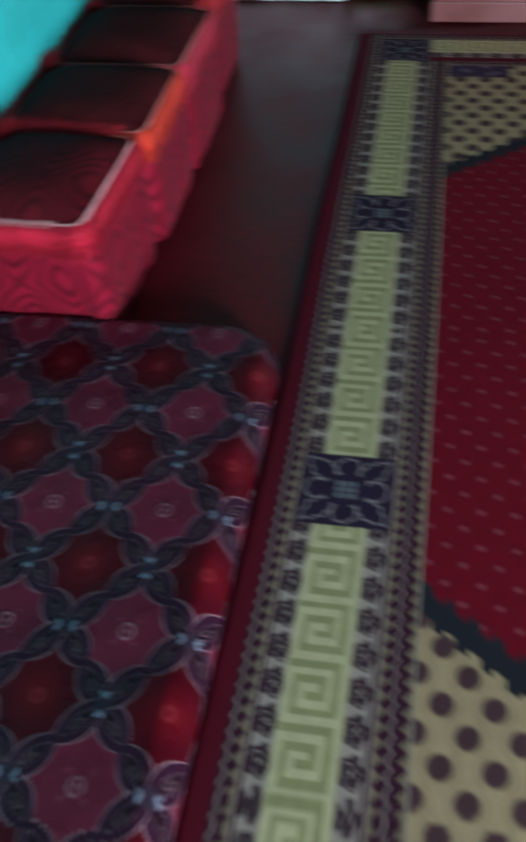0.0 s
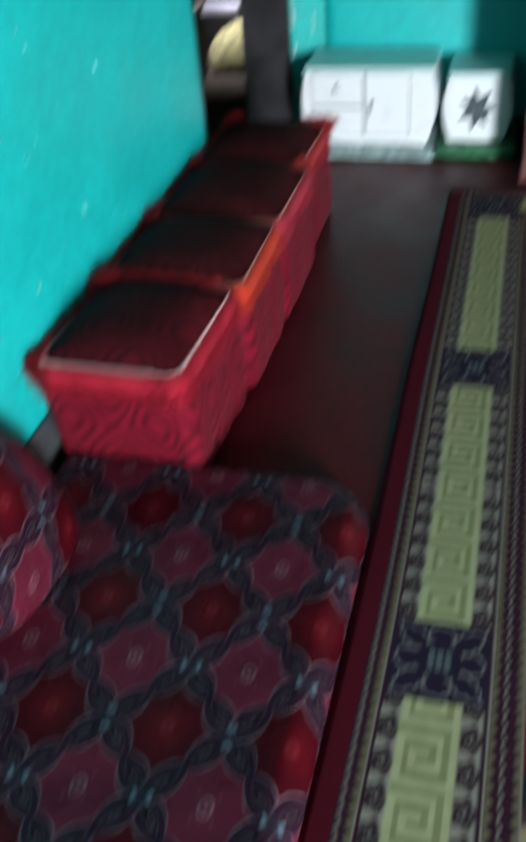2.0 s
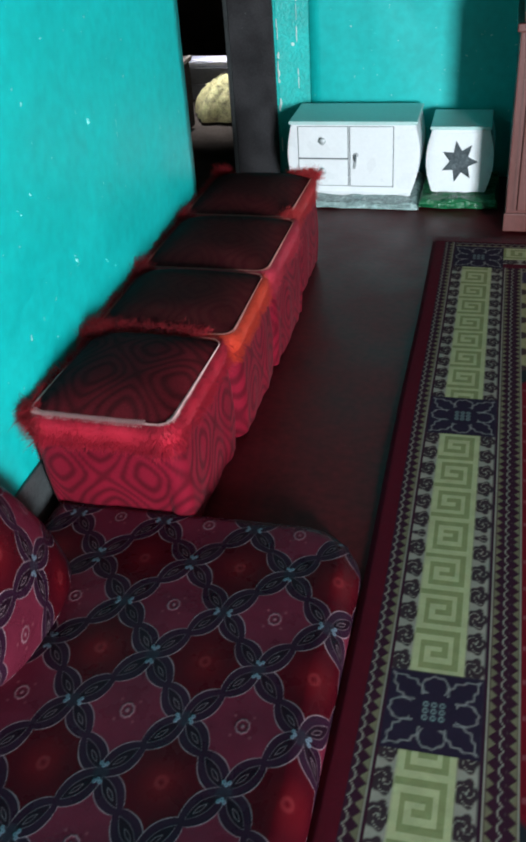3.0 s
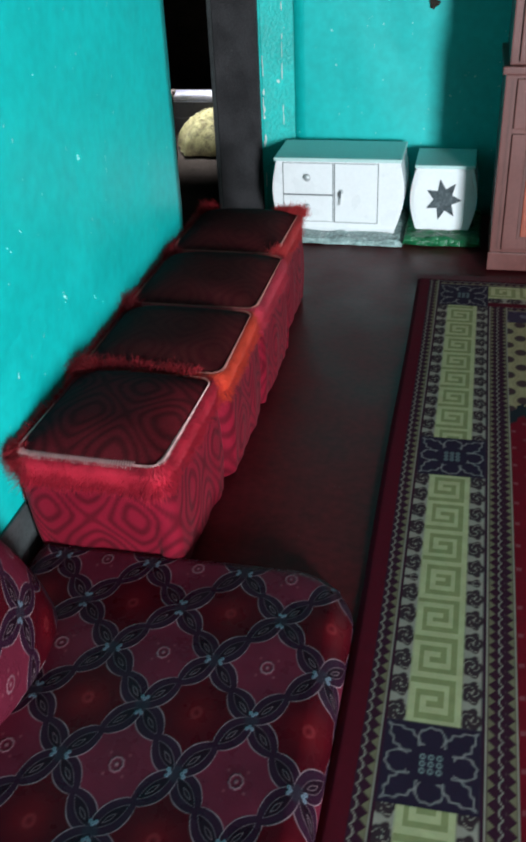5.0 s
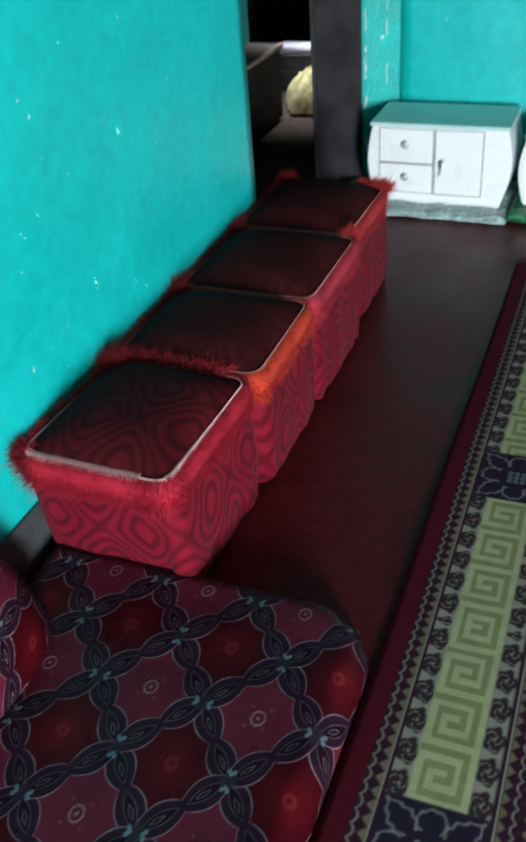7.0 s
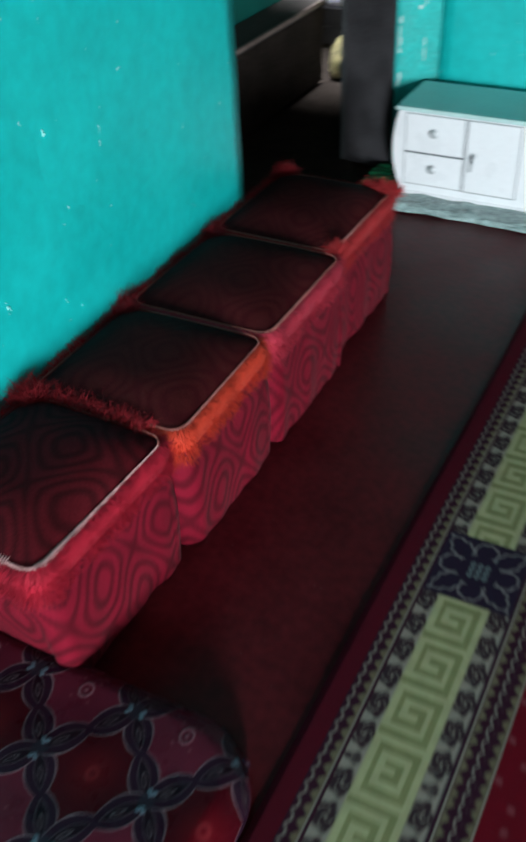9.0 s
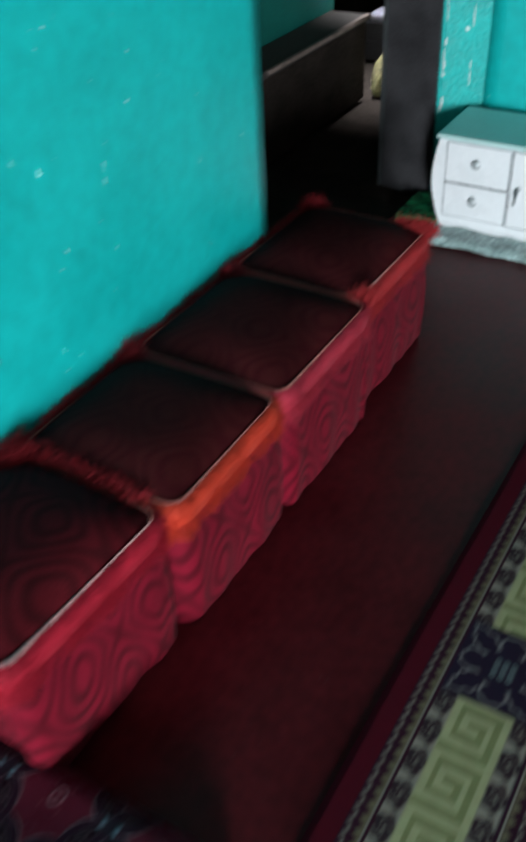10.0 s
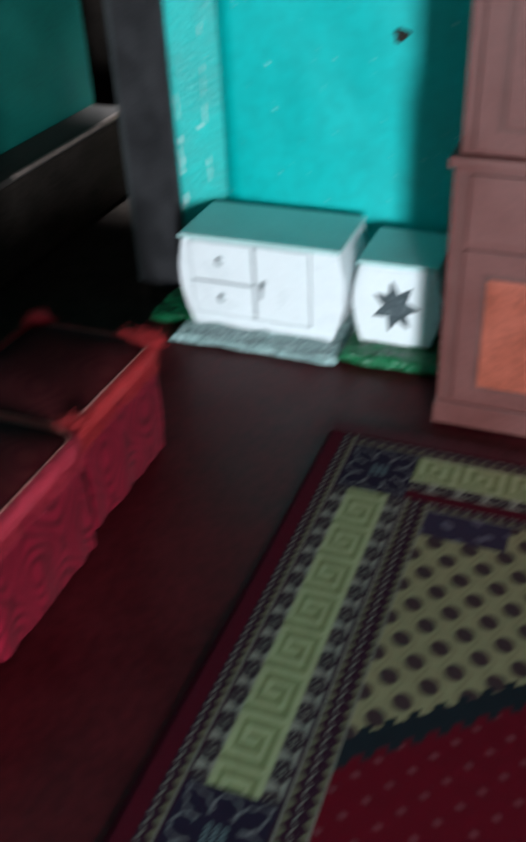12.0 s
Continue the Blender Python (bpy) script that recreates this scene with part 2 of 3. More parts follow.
south = bmesh.new()
box(WX, 2.75, BACKY - 0.2, BACKY, 0, TOP, bm=south)
box(3.65, RIGHTX + 0.2, BACKY - 0.2, BACKY, 0, TOP, bm=south)
box(2.75, 3.65, BACKY - 0.2, BACKY, 2.05, TOP, bm=south)
tagged(part("wall_south", south, M_UNSEEN_WALL), "unseen brown wall added round the open doorway to daylight", "wall", kind="structure")
# made-up hole above the straw, so the added lamp has an opening
roof = bmesh.new()
box(-4.2, RIGHTX + 0.3, BACKY - 0.3, 3.33, TOP, TOP + 0.1, bm=roof)
box(-4.2, RIGHTX + 0.3, 3.67, 5.2, TOP, TOP + 0.1, bm=roof)
box(-4.2, -1.95, 3.33, 3.67, TOP, TOP + 0.1, bm=roof)
box(-1.61, RIGHTX + 0.3, 3.33, 3.67, TOP, TOP + 0.1, bm=roof)
tagged(part("ceiling", roof, M_UNSEEN_CEIL), "unseen dull ceiling added to close the room", "ceiling", kind="structure")

u, v = np.meshgrid(np.linspace(-1.06, RIGHTX, 90), np.linspace(BACKY, FARY, 150), indexing="ij")
tagged(sheet("floor", np.stack([u, v, -0.006 + 0.0035 * wob(u, v, 0.8) + 0.002 * wob(u, v, 2.6, 3.0) * np.exp(-((v - 1.5) / 0.5) ** 2)], -1), M_FLOOR),
       "dark maroon glossy linoleum sheet floor, slightly wavy", "floor", kind="structure")
tagged(part("ground", box(-40, 40, -40, 40, -0.12, -0.02), M_EARTH), "dark bare earth ground around and beneath the house", "ground", kind="structure")
tagged(part("baseboard", box(WX + 0.002, WX + 0.012, BACKY, 0.85, 0, 0.17, 0.003), M_DADO), "dark grey painted band along the wall's foot", "baseboard", kind="structure")

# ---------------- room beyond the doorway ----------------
tagged(part("wall_inner_room", box(-2.24, -2.02, -0.5, 3.24, 0, TOP), M_TEAL_SHADED), "teal wall of the room beyond, its shade put into the colour", "wall", kind="structure")
# far-room walls share one very dark, even colour with the ground
tagged(part("wall_inner_end", box(-4.0, -0.83, 4.6, 4.8, 0, TOP), M_EARTH), "very dark end wall of the far room", "wall", kind="structure")
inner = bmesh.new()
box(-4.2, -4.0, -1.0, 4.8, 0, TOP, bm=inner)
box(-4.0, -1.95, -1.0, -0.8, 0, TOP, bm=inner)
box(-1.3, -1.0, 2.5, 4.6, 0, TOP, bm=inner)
tagged(part("wall_inner_sides", inner, M_EARTH), "very dark side walls of the inner rooms", "wall", kind="structure")
ledge = base_empty("earthen_ledge", "dark earthen ledge with its front edge painted lit, against a teal wall", "ledge", at=(-1.907, 1.6, 0))
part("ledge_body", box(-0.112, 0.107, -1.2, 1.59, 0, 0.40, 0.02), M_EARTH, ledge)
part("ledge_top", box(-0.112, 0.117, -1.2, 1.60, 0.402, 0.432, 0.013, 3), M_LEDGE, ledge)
# thin pale strip: a painted highlight along the ledge's front edge
part("lit_rim", box(0.096, 0.121, 0.55, 1.602, 0.415, 0.4355, 0.006, 2), M_LIT_EDGE, ledge, "pale strip painted as a lit front edge")

heap = base_empty("straw_heap", "heap of dry yellow straw beside a dark crate", "straw heap", at=(-1.60, 3.45, 0))
a, r = np.meshgrid(np.linspace(0, 2 * math.pi, 60, endpoint=False), np.linspace(0, 1, 26), indexing="ij")
rad = 0.225 * (1 + 0.09 * np.sin(5 * a) + 0.06 * np.sin(11 * a))
P = np.stack([1.2 * r * rad * np.cos(a), r * rad * np.sin(a), 0.25 * np.cos(r * math.pi / 2) ** 0.45 + 0.015 * np.sin(40 * r + 9 * a) * (1 - r)], -1)
sheet("straw_mound", P, M_STRAW, heap, closed=True)
rng = random.Random(5)
bm = bmesh.new()
for k in range(2200):
    t, q = rng.uniform(0, 2 * math.pi), rng.random() ** 0.6
    c = Vector((0.255 * q * math.cos(t), 0.215 * q * math.sin(t), 0.25 * math.cos(q * math.pi / 2) ** 0.45 + 0.004))
    d = Vector((rng.uniform(-1, 1), rng.uniform(-1, 1), rng.uniform(-0.4, 0.5))).normalized() * rng.uniform(0.015, 0.03)
    w = Vector((-d.y, d.x, 0)).normalized() * 0.0015
    bm.faces.new([bm.verts.new(c - d + w), bm.verts.new(c - d - w), bm.verts.new(c + d)])
tagged(part("straw_stalks", bm, M_STRAW, heap), kind="stuff")
sack = tagged(part("white_sack", box(-0.30, 0.24, -0.07, 0.07, 0, 0.05, 0.022, 4), M_SACK, smooth=True), "folded white woven sack lying on a crate", "sack")
sack.location = (-1.78, 3.90, 0.222)
# made-up crate: keeps the sack from floating and fills the dark gap below
crate = base_empty("added_crate", "added dark crate holding up a white sack", "crate", at=(-1.78, 3.98, 0))
for k in range(2):
    part("plank", box(-0.32, 0.26, -0.17, 0.17, 0.003 + 0.109 * k, 0.109 + 0.109 * k + (0.003 if k == 1 else 0), 0.006), M_JAMB, crate)

# ---------------- carpet ----------------
KEY = ["111111110", "000000010", "011111010", "010001010", "010111010", "010000010", "011111110", "000000000"]
KEYA = np.array([[float(c) for c in row] for row in KEY])
MAROON, CREAM, KEYLINE = (0.068, 0.004, 0.011), (0.36, 0.385, 0.20), (0.205, 0.235, 0.10)
NAVY, PALE, FIELD, GREYC = (0.018, 0.012, 0.026), (0.27, 0.27, 0.25), (0.115, 0.003, 0.010), (0.25, 0.24, 0.19)
E = 0.004


def motif(dx, dy, col):
    """Eight outlined petals round a cluster of dots, on the dark corner squares."""
    for k in range(4):
        c, s = math.cos(k * math.pi / 2), math.sin(k * math.pi / 2)
        p, q = dx * c + dy * s, -dx * s + dy * c
        petal = np.hypot((p - 0.068) / 0.028, q / 0.029) + 0.06 * np.sin(q * 300)
        col = lay(col, line(petal, 1, 0.06, 0.16) * (p > 0.048) * 0.8, PALE)
        c, s = math.cos((k + 0.5) * math.pi / 2), math.sin((k + 0.5) * math.pi / 2)
        p, q = dx * c + dy * s, -dx * s + dy * c
        leaf = np.abs(q) / 0.026 + np.abs((p - 0.082) / 0.052) ** 1.6 + 0.10 * np.sin(p * 260)
        col = lay(col, line(leaf, 1, 0.08, 0.2) * (p > 0.05) * 0.75, PALE)
    fx, fy = (dx + 0.009) % 0.018 - 0.009, (dy + 0.009) % 0.018 - 0.009
    dots = line(np.hypot(fx, fy * 0.8), 0.0045, 0.0015, 0.003) * (np.maximum(np.abs(dx), np.abs(dy)) < 0.027)
    return lay(col, dots, (0.16, 0.22, 0.21))


def rosettes(c, al, col, centre):
    col = lay(col, line(c, centre, 0.022, E), GREYC)
    da, dc = (al + 0.04) % 0.08 - 0.04, c - centre
    r, th = np.hypot(da * 0.70, dc), np.arctan2(da * 0.70, dc)
    body = soft_lt(r, 0.0235 + 0.0026 * np.cos(5 * th), E)
    col = lay(col, body, (0.032, 0.020, 0.024))
    swirl = soft_lt(np.abs(np.sin(1.5 * th + 210 * r)), 0.20, 0.25) * (r > 0.005) * (r < 0.022)
    return lay(col, np.maximum(swirl * 0.8, soft_lt(r, 0.003, 0.003)), GREYC)


def band(c, al, col):
    """The broad border between the corner squares: c runs across it from its outer edge, al along it."""
    col = lay(col, line(c, 0.105, 0.105, E), NAVY)
    col = rosettes(c, al, col, 0.022)
    col = rosettes(c, al, col, 0.186)
    strip = line(c, 0.103, 0.061, E)
    col = lay(col, strip, CREAM)
    i = np.clip(((al + 0.21) / 0.138 % 1 * 8).astype(int), 0, 7)
    j = np.clip(((c - 0.046) / 0.114 * 9).astype(int), 0, 8)
    return lay(col, KEYA[i, j] * strip * (np.abs(c - 0.103) < 0.057), KEYLINE)


def guard(c, al, col, flip=False):
    """Narrow edging: a pale scallop and a zigzag, c from 0 to 0.05."""
    if flip:
        c = 0.05 - c
    col = lay(col, line(c, 0.025, 0.026, E), (0.03, 0.008, 0.018))
    ph = (al / 0.032) % 1
    col = lay(col, line(c - 0.006 - 0.009 * np.sin(math.pi * ph), 0.0, 0.0017, 0.003), GREYC)
    zz = np.abs(ph * 2 - 1) * 0.016
    col = lay(col, soft_lt(zz + 0.0235, c, 0.003) * line(c, 0.031, 0.0085, 0.002), (0.14, 0.13, 0.075))
    return lay(col, line(c, 0.043, 0.0014, 0.002), GREYC)


CX0, CX1, CY0, CY1 = -0.105, 2.05, -2.85, 1.42
SQ0, YM = 1.275, -0.70


def carpet_colour(x, y):
    y = np.where(y < YM, 2 * YM - y, y)          # both ends alike
    xm = (CX0 + CX1) / 2
    x = np.where(x > xm, 2 * xm - x, x)          # both sides alike
    col = np.ones(x.shape + (3,)) * np.array(MAROON)
    ins = (x > 0.21) & (y < SQ0 - 0.21)
    field = np.where(ins[..., None], np.array(FIELD), col)
    col = field
    # pale dashes on the red field
    row = np.floor(y / 0.05)
    fx, fy = (x + 0.0375 * (row % 2)) % 0.075 - 0.0375, y % 0.05 - 0.025
    col = lay(col, ins * line(fx, 0, 0.007, E) * line(fy + 0.12 * fx, 0, 0.0065, 0.004) * 0.45, (0.25, 0.09, 0.10))
    # cream corner fields with dark ovals
    slope = (y - 0.19) - 0.80 * (x - 0.29) + 0.010 * np.sign(np.sin(x * 130))
    corner = ins * (slope > 0) * (x > 0.27)
    col = lay(col, ins * line(slope, 0, 0.06, 0.02) * (x > 0.27), (0.012, 0.016, 0.02))
    cc = lay(col, corner * soft_lt(-slope, -0.02, 0.01), (0.27, 0.24, 0.125))
    rw = np.floor(y / 0.062)
    ox, oy = (x + 0.0485 * (rw % 2)) % 0.097 - 0.0485, y % 0.062 - 0.031
    rr = np.hypot(ox / 0.024, oy / 0.026)
    cc = lay(cc, corner * soft_lt(rr, 1.0, 0.35), (0.05, 0.028, 0.03))
    cc = lay(cc, corner * line(rr, 1.45, 0.12, 0.2) * 0.5, (0.17, 0.14, 0.07))
    col = np.where((corner * (slope > 0.02))[..., None] > 0, cc, col)
    # purple block in the corner field
    blk = ins * line(x, 0.41, 0.12, E) * line(y, 1.02, 0.10, E) * (slope > 0.1)
    col = lay(col, blk, (0.035, 0.024, 0.045))
    col = lay(col, blk * (wob(x, y, 9) > 0.45), (0.10, 0.085, 0.11))
    # inner guards along the side and the end
    col = np.where((ins & (x < 0.29))[..., None], guard(x - 0.212, y, guard(x - 0.245, y, col * 0 + np.array(NAVY)), True), col)
    end = ins & (y > SQ0 - 0.245) & (x > 0.29)
    col = np.where(end[..., None], guard(SQ0 - 0.2 - y, x, col * 0 + np.array(NAVY)), col)
    # broad border
    side = (x > 0) & (x < 0.21) & (y < SQ0)
    col = np.where(side[..., None], band(x, y, col), col)
    top = (x > 0.21) & (y > SQ0 - 0.21) & (y < SQ0)
    col = np.where(top[..., None], band((SQ0 - y) + 0.04, x, col), col)
    out = (x > -0.05) & (x < 0) & (y < SQ0 + 0.05)
    col = np.where(out[..., None], guard(x + 0.05, y, col), col)
    outt = (y > SQ0) & (y < SQ0 + 0.05) & (x > 0)
    col = np.where(outt[..., None], guard(SQ0 + 0.05 - y, x, col), col)
    for cy, hy in ((SQ0 - 0.1075, 0.108), (-0.107, 0.108)):
        sq = line(x, 0.105, 0.105, E) * line(y, cy, hy, E)
        col = lay(col, sq, NAVY)
        inside = (np.abs(x - 0.105) < 0.11) & (np.abs(y - cy) < 0.115)
        col = np.where(inside[..., None], motif(x - 0.105, y - cy, col), col)
    return col


def carpet():
    e = base_empty("carpet", "maroon woven carpet with a cream key-pattern border on the floor", "carpet", at=(0, 0, 0))
    xs = np.concatenate([np.arange(CX0, 1.0, 0.0036), np.arange(1.0, CX1, 0.012)])
    ys = np.concatenate([np.arange(CY0, -2.0, 0.012), np.arange(-2.0, 1.335, 0.0036)])
    x, y = np.meshgrid(xs, ys, indexing="ij")
    z = 0.008 + 0.0025 * wob(x, y, 0.6) - 0.006 * np.clip((CX0 + 0.015 - x) / 0.015, 0, 1)
    col = carpet_colour(x, y)
    pile = 0.0006 * (np.random.RandomState(3).rand(*x.shape) - 0.5)
    shift = 0.006 * wob(x, y, 0.35, 2.0)
    sheet("woven_rug", np.stack([x + shift, y, z + pile], -1), M_CARPET, e, tint=np.clip(col * np.array((1.08, 0.93, 1.0)), 0, 1))
    rng = random.Random(2)
    bm = bmesh.new()
    for k in range(1500):
        px, py = CX0 + (CX1 - CX0) * rng.random(), 1.325
        ln, sw = rng.uniform(0.05, 0.085), rng.uniform(-0.012, 0.012)
        w = rng.uniform(0.002, 0.004)
        a = [bm.verts.new((px - w, py, 0.008)), bm.verts.new((px + w, py, 0.008)), bm.verts.new((px + sw + w * 0.4, py + ln, 0.003)), bm.verts.new((px + sw - w * 0.4, py + ln, 0.003))]
        bm.faces.new(a)
    tagged(part("fringe", bm, M_FRINGE, e, "short maroon fringe"), kind="stuff")
    return e


carpet()

# ---------------- stools in a row along the wall ----------------


def velvet_colour(u, v, dark, light):
    """Nested diamonds with wavy outlines."""
    u2, v2 = u + 0.018 * wob(u, v, 2.6), v + 0.018 * wob(v, u, 2.2, 1)
    g = 0.5 * (np.cos(2 * math.pi * u2 / 0.24) + np.cos(2 * math.pi * v2 / 0.30))
    a = np.abs((u2 / 0.24 + 0.5) % 1 - 0.5) * 2
    b = np.abs((v2 / 0.30 + 0.5) % 1 - 0.5) * 2
    d = np.where(a + b < 1, a + b, 2 - a - b)
    d = 0.3 * d + 0.7 * (1 - np.abs(g))
    w = 0.5 + 0.5 * np.sin(2 * math.pi * (2.6 * d + 0.1))
    w = np.clip((w - 0.12) * 1.8, 0, 1)[..., None]
    return np.array(dark) * (1 - w) + np.array(light) * w


def rim_loop(n, w, d, r):
    """Points round a rounded rectangle, and the outward direction at each."""
    pts = []
    for cx, cy, a0 in ((w / 2 - r, d / 2 - r, 0), (-w / 2 + r, d / 2 - r, 90), (-w / 2 + r, -d / 2 + r, 180), (w / 2 - r, -d / 2 + r, 270)):
        for k in range(9):
            t = radians(a0 + 90 * k / 8)
            pts.append((cx + r * math.cos(t), cy + r * math.sin(t)))
    pts.append(pts[0])
    P = np.array(pts)
    s = np.concatenate([[0], np.cumsum(np.hypot(*np.diff(P, axis=0).T))])
    q = np.linspace(0, s[-1], n, endpoint=False)
    X = np.stack([np.interp(q, s, P[:, 0]), np.interp(q, s, P[:, 1])], -1)
    T = np.roll(X, -1, 0) - np.roll(X, 1, 0)
    T /= np.linalg.norm(T, axis=1)[:, None]
    return X, np.stack([T[:, 1], -T[:, 0]], -1), q


def tuft(bm, rng, at, up, count, reach):
    """A loose brush of strands round one corner of the trim."""
    for s in range(int(count * 1.7)):
        dd = (Vector((rng.gauss(0, 0.6), rng.gauss(0, 0.6), rng.gauss(0, 0.6))) + Vector(up)).normalized() * reach * rng.uniform(0.5, 1.0)
        c = Vector(at) + Vector((rng.gauss(0, 0.014), rng.gauss(0, 0.014), rng.gauss(0, 0.012)))
        side = dd.cross(Vector((rng.random(), rng.random(), rng.random()))).normalized() * 0.0010
        bm.faces.new([bm.verts.new(c + side), bm.verts.new(c - side), bm.verts.new(c + dd)])


def stool(cx, cy, w, d, h, seed, label, trim):
    e = base_empty("velvet_stool", label, "stool", "stools along the wall", at=(cx, cy, 0))
    rng = random.Random(seed)
    n = 220
    X, N, q = rim_loop(n, w, d, 0.045)
    # hanging skirt
    vs = np.linspace(0, 1, 60)
    ang = q[:, None] * 0 + vs[None, :]
    fold = (0.003 * np.sin(q * 19 + seed) + 0.0025 * np.sin(q * 37 + 2.2 * seed) + 0.0012 * np.sin(q * 71 + 3 * seed))[:, None] * (1 - ang)
    bulge = 0.012 * np.sin(ang * math.pi)
    foot = ((-0.045 if seed == 1 else -0.006) * np.maximum(-N[:, 1], 0) ** 2 + 0.010 * np.maximum(N[:, 0], 0) ** 2 - 0.02 * np.maximum(-N[:, 0], 0) ** 2)[:, None]
    R = fold + bulge + foot * (1 - ang)
    z = ang * (h - 0.015) + (0.005 + 0.003 * np.sin(q * 23 + seed) + 0.003 * np.sin(q * 51 + seed))[:, None] * (1 - ang)
    P = np.stack([X[:, :1] + N[:, :1] * R, X[:, 1:] + N[:, 1:] * R, z], -1)
    col = velvet_colour(q[:, None] + 0 * z, z + 0.1 * seed, (0.085, 0.0018, 0.008), (0.178, 0.004, 0.017))
    sheet("skirt", P, M_VELVET, e, "red velvet skirt with nested diamond pattern", col, closed=True)
    # soft top
    uu, vv = np.meshgrid(np.linspace(-1, 1, 70), np.linspace(-1, 1, 70), indexing="ij")
    xx, yy = uu * (w / 2 - 0.004), vv * (d / 2 - 0.004)
    k = np.maximum(np.abs(uu), np.abs(vv))
    dome = (1 - np.abs(uu) ** 3.5) * (1 - np.abs(vv) ** 3.5)
    zz = h - 0.008 + 0.055 * dome ** 0.75 + 0.004 * wob(xx, yy, 1.4, seed) * dome
    corner = np.clip(np.hypot(np.maximum(np.abs(xx) - (w / 2 - 0.05), 0), np.maximum(np.abs(yy) - (d / 2 - 0.05), 0)) - 0.046, 0, 1)
    zz -= corner * 1.2
    tcol = velvet_colour(xx + 0.3, yy + 0.07 * seed, (0.042, 0.006, 0.008), (0.085, 0.008, 0.012) if seed == 1 else (0.053, 0.009, 0.010))
    sheet("seat_top", np.stack([xx, yy, zz], -1), M_TOP, e, "dark wine-coloured velvet seat", tcol)
    # braid round the top
    XB, NB, qb = rim_loop(480, w - 0.012, d - 0.012, 0.042)
    front, back = bmesh.new(), bmesh.new()
    for i in range(480):
        x0, y0 = XB[i]
        nx, ny = NB[i]
        tx, ty = -ny, nx
        sgn = 1 if i % 2 else -1
        bm = front
        if ny < -0.6:
            bw = (0.0095 if x0 < w / 2 - 0.075 else 0.003) if seed == 1 else 0.0025
        elif ny > 0.35:
            bw, bm = 0.0028, back
        elif nx > 0:
            bw = (0.007 if seed == 1 else 0.0045) * min(max((d / 2 - y0) / d, 0.25), 1)
        else:
            bw = (0.004 if seed == 1 else 0.003) * min(max((-d / 2 + 0.30 - y0) / 0.2, 0), 1)
        if bw < 0.0008:
            continue
        c = Vector((x0 + nx * 0.3 * bw * sgn, y0 + ny * 0.3 * bw * sgn, h + 0.002))
        t1, n1 = Vector((tx, ty, 0)) * 0.0022, Vector((nx, ny, -0.5)) * bw
        a = [bm.verts.new(c + t1 + n1 * sgn), bm.verts.new(c - t1 * 0.2 + n1), bm.verts.new(c - t1 - n1 * sgn), bm.verts.new(c + t1 * 0.2 - n1)]
        top = bm.verts.new(c + Vector((0, 0, 0.0045)))
        for j in range(4):
            bm.faces.new((a[j], a[(j + 1) % 4], top))
    part("front_braid", front, M_BRAID if seed == 1 else M_BRAID_DIM, e, "silvery pink woven braid" if seed == 1 else "dull pink braid")
    part("back_braid", back, M_BRAID_DIM, e, "thin pink braid")
    # fluffy trim under the braid
    bm, rear = bmesh.new(), bmesh.new()
    for s in range(17000):
        i = rng.randrange(n)
        f = rng.random()
        p = X[i] * (1 - f) + X[(i + 1) % n] * f
        nx, ny = N[i]
        zz0 = h + rng.uniform(-0.085, 0.006)
        clump = 0.95 + 0.3 * math.sin(q[i] * 41 + seed) * math.sin(q[i] * 17)
        ln = rng.uniform(0.010, 0.029) * clump
        if abs(p[0]) > w / 2 - 0.05 and abs(p[1]) > d / 2 - 0.05:
            ln *= 2.4 if p[0] < 0 else 1.5
        c = Vector((p[0] + nx * 0.002, p[1] + ny * 0.002, zz0))
        dd = Vector((nx + rng.uniform(-0.5, 0.5), ny + rng.uniform(-0.5, 0.5), rng.uniform(-1.3, 0.2) if p[0] > -w / 2 + 0.03 else rng.uniform(-0.2, 1.4))).normalized() * ln
        side = Vector((-ny, nx, rng.uniform(-0.5, 0.5))) * 0.0009
        # strands on the wall side and back edge go to the darker red trim
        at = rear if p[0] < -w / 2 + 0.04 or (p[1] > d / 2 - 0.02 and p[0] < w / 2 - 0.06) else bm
        at.faces.new([at.verts.new(c + side), at.verts.new(c - side), at.verts.new(c + dd)])
    if seed == 1:
        tuft(rear, rng, (-w / 2 + 0.01, -d / 2 + 0.03, h - 0.02), (-0.8, -0.5, 0.2), 900, 0.05)
        tuft(rear, rng, (-w / 2 + 0.03, d / 2 - 0.03, h + 0.005), (-0.7, 0.2, 0.5), 900, 0.055)
        for k in range(9):
            tuft(rear, rng, (-w / 2 + 0.06 + 0.035 * k, d / 2 + 0.004, h + 0.004), (0, 0.1, 0.5), 160, 0.034)
    elif seed == 4:
        for k in range(4):
            tuft(bm, rng, (w / 2 - 0.005 - 0.028 * k, d / 2 - 0.015, h - 0.002), (0.25, 0.1, 0.35), 700, 0.036 - 0.003 * k)
        tuft(rear, rng, (-w / 2 + 0.03, d / 2 - 0.02, h), (-0.3, 0.3, 0.4), 1000, 0.042)
        tuft(bm, rng, (w / 2 - 0.01, -d / 2 + 0.02, h - 0.005), (0.5, -0.1, 0.5), 500, 0.04)
    else:
        tuft(rear, rng, (-w / 2 + 0.03, d / 2 - 0.03, h), (-0.6, 0.2, 0.5), 500, 0.04)
    tagged(part("fluffy_trim", bm, trim, e, "fluffy trim"), kind="stuff")
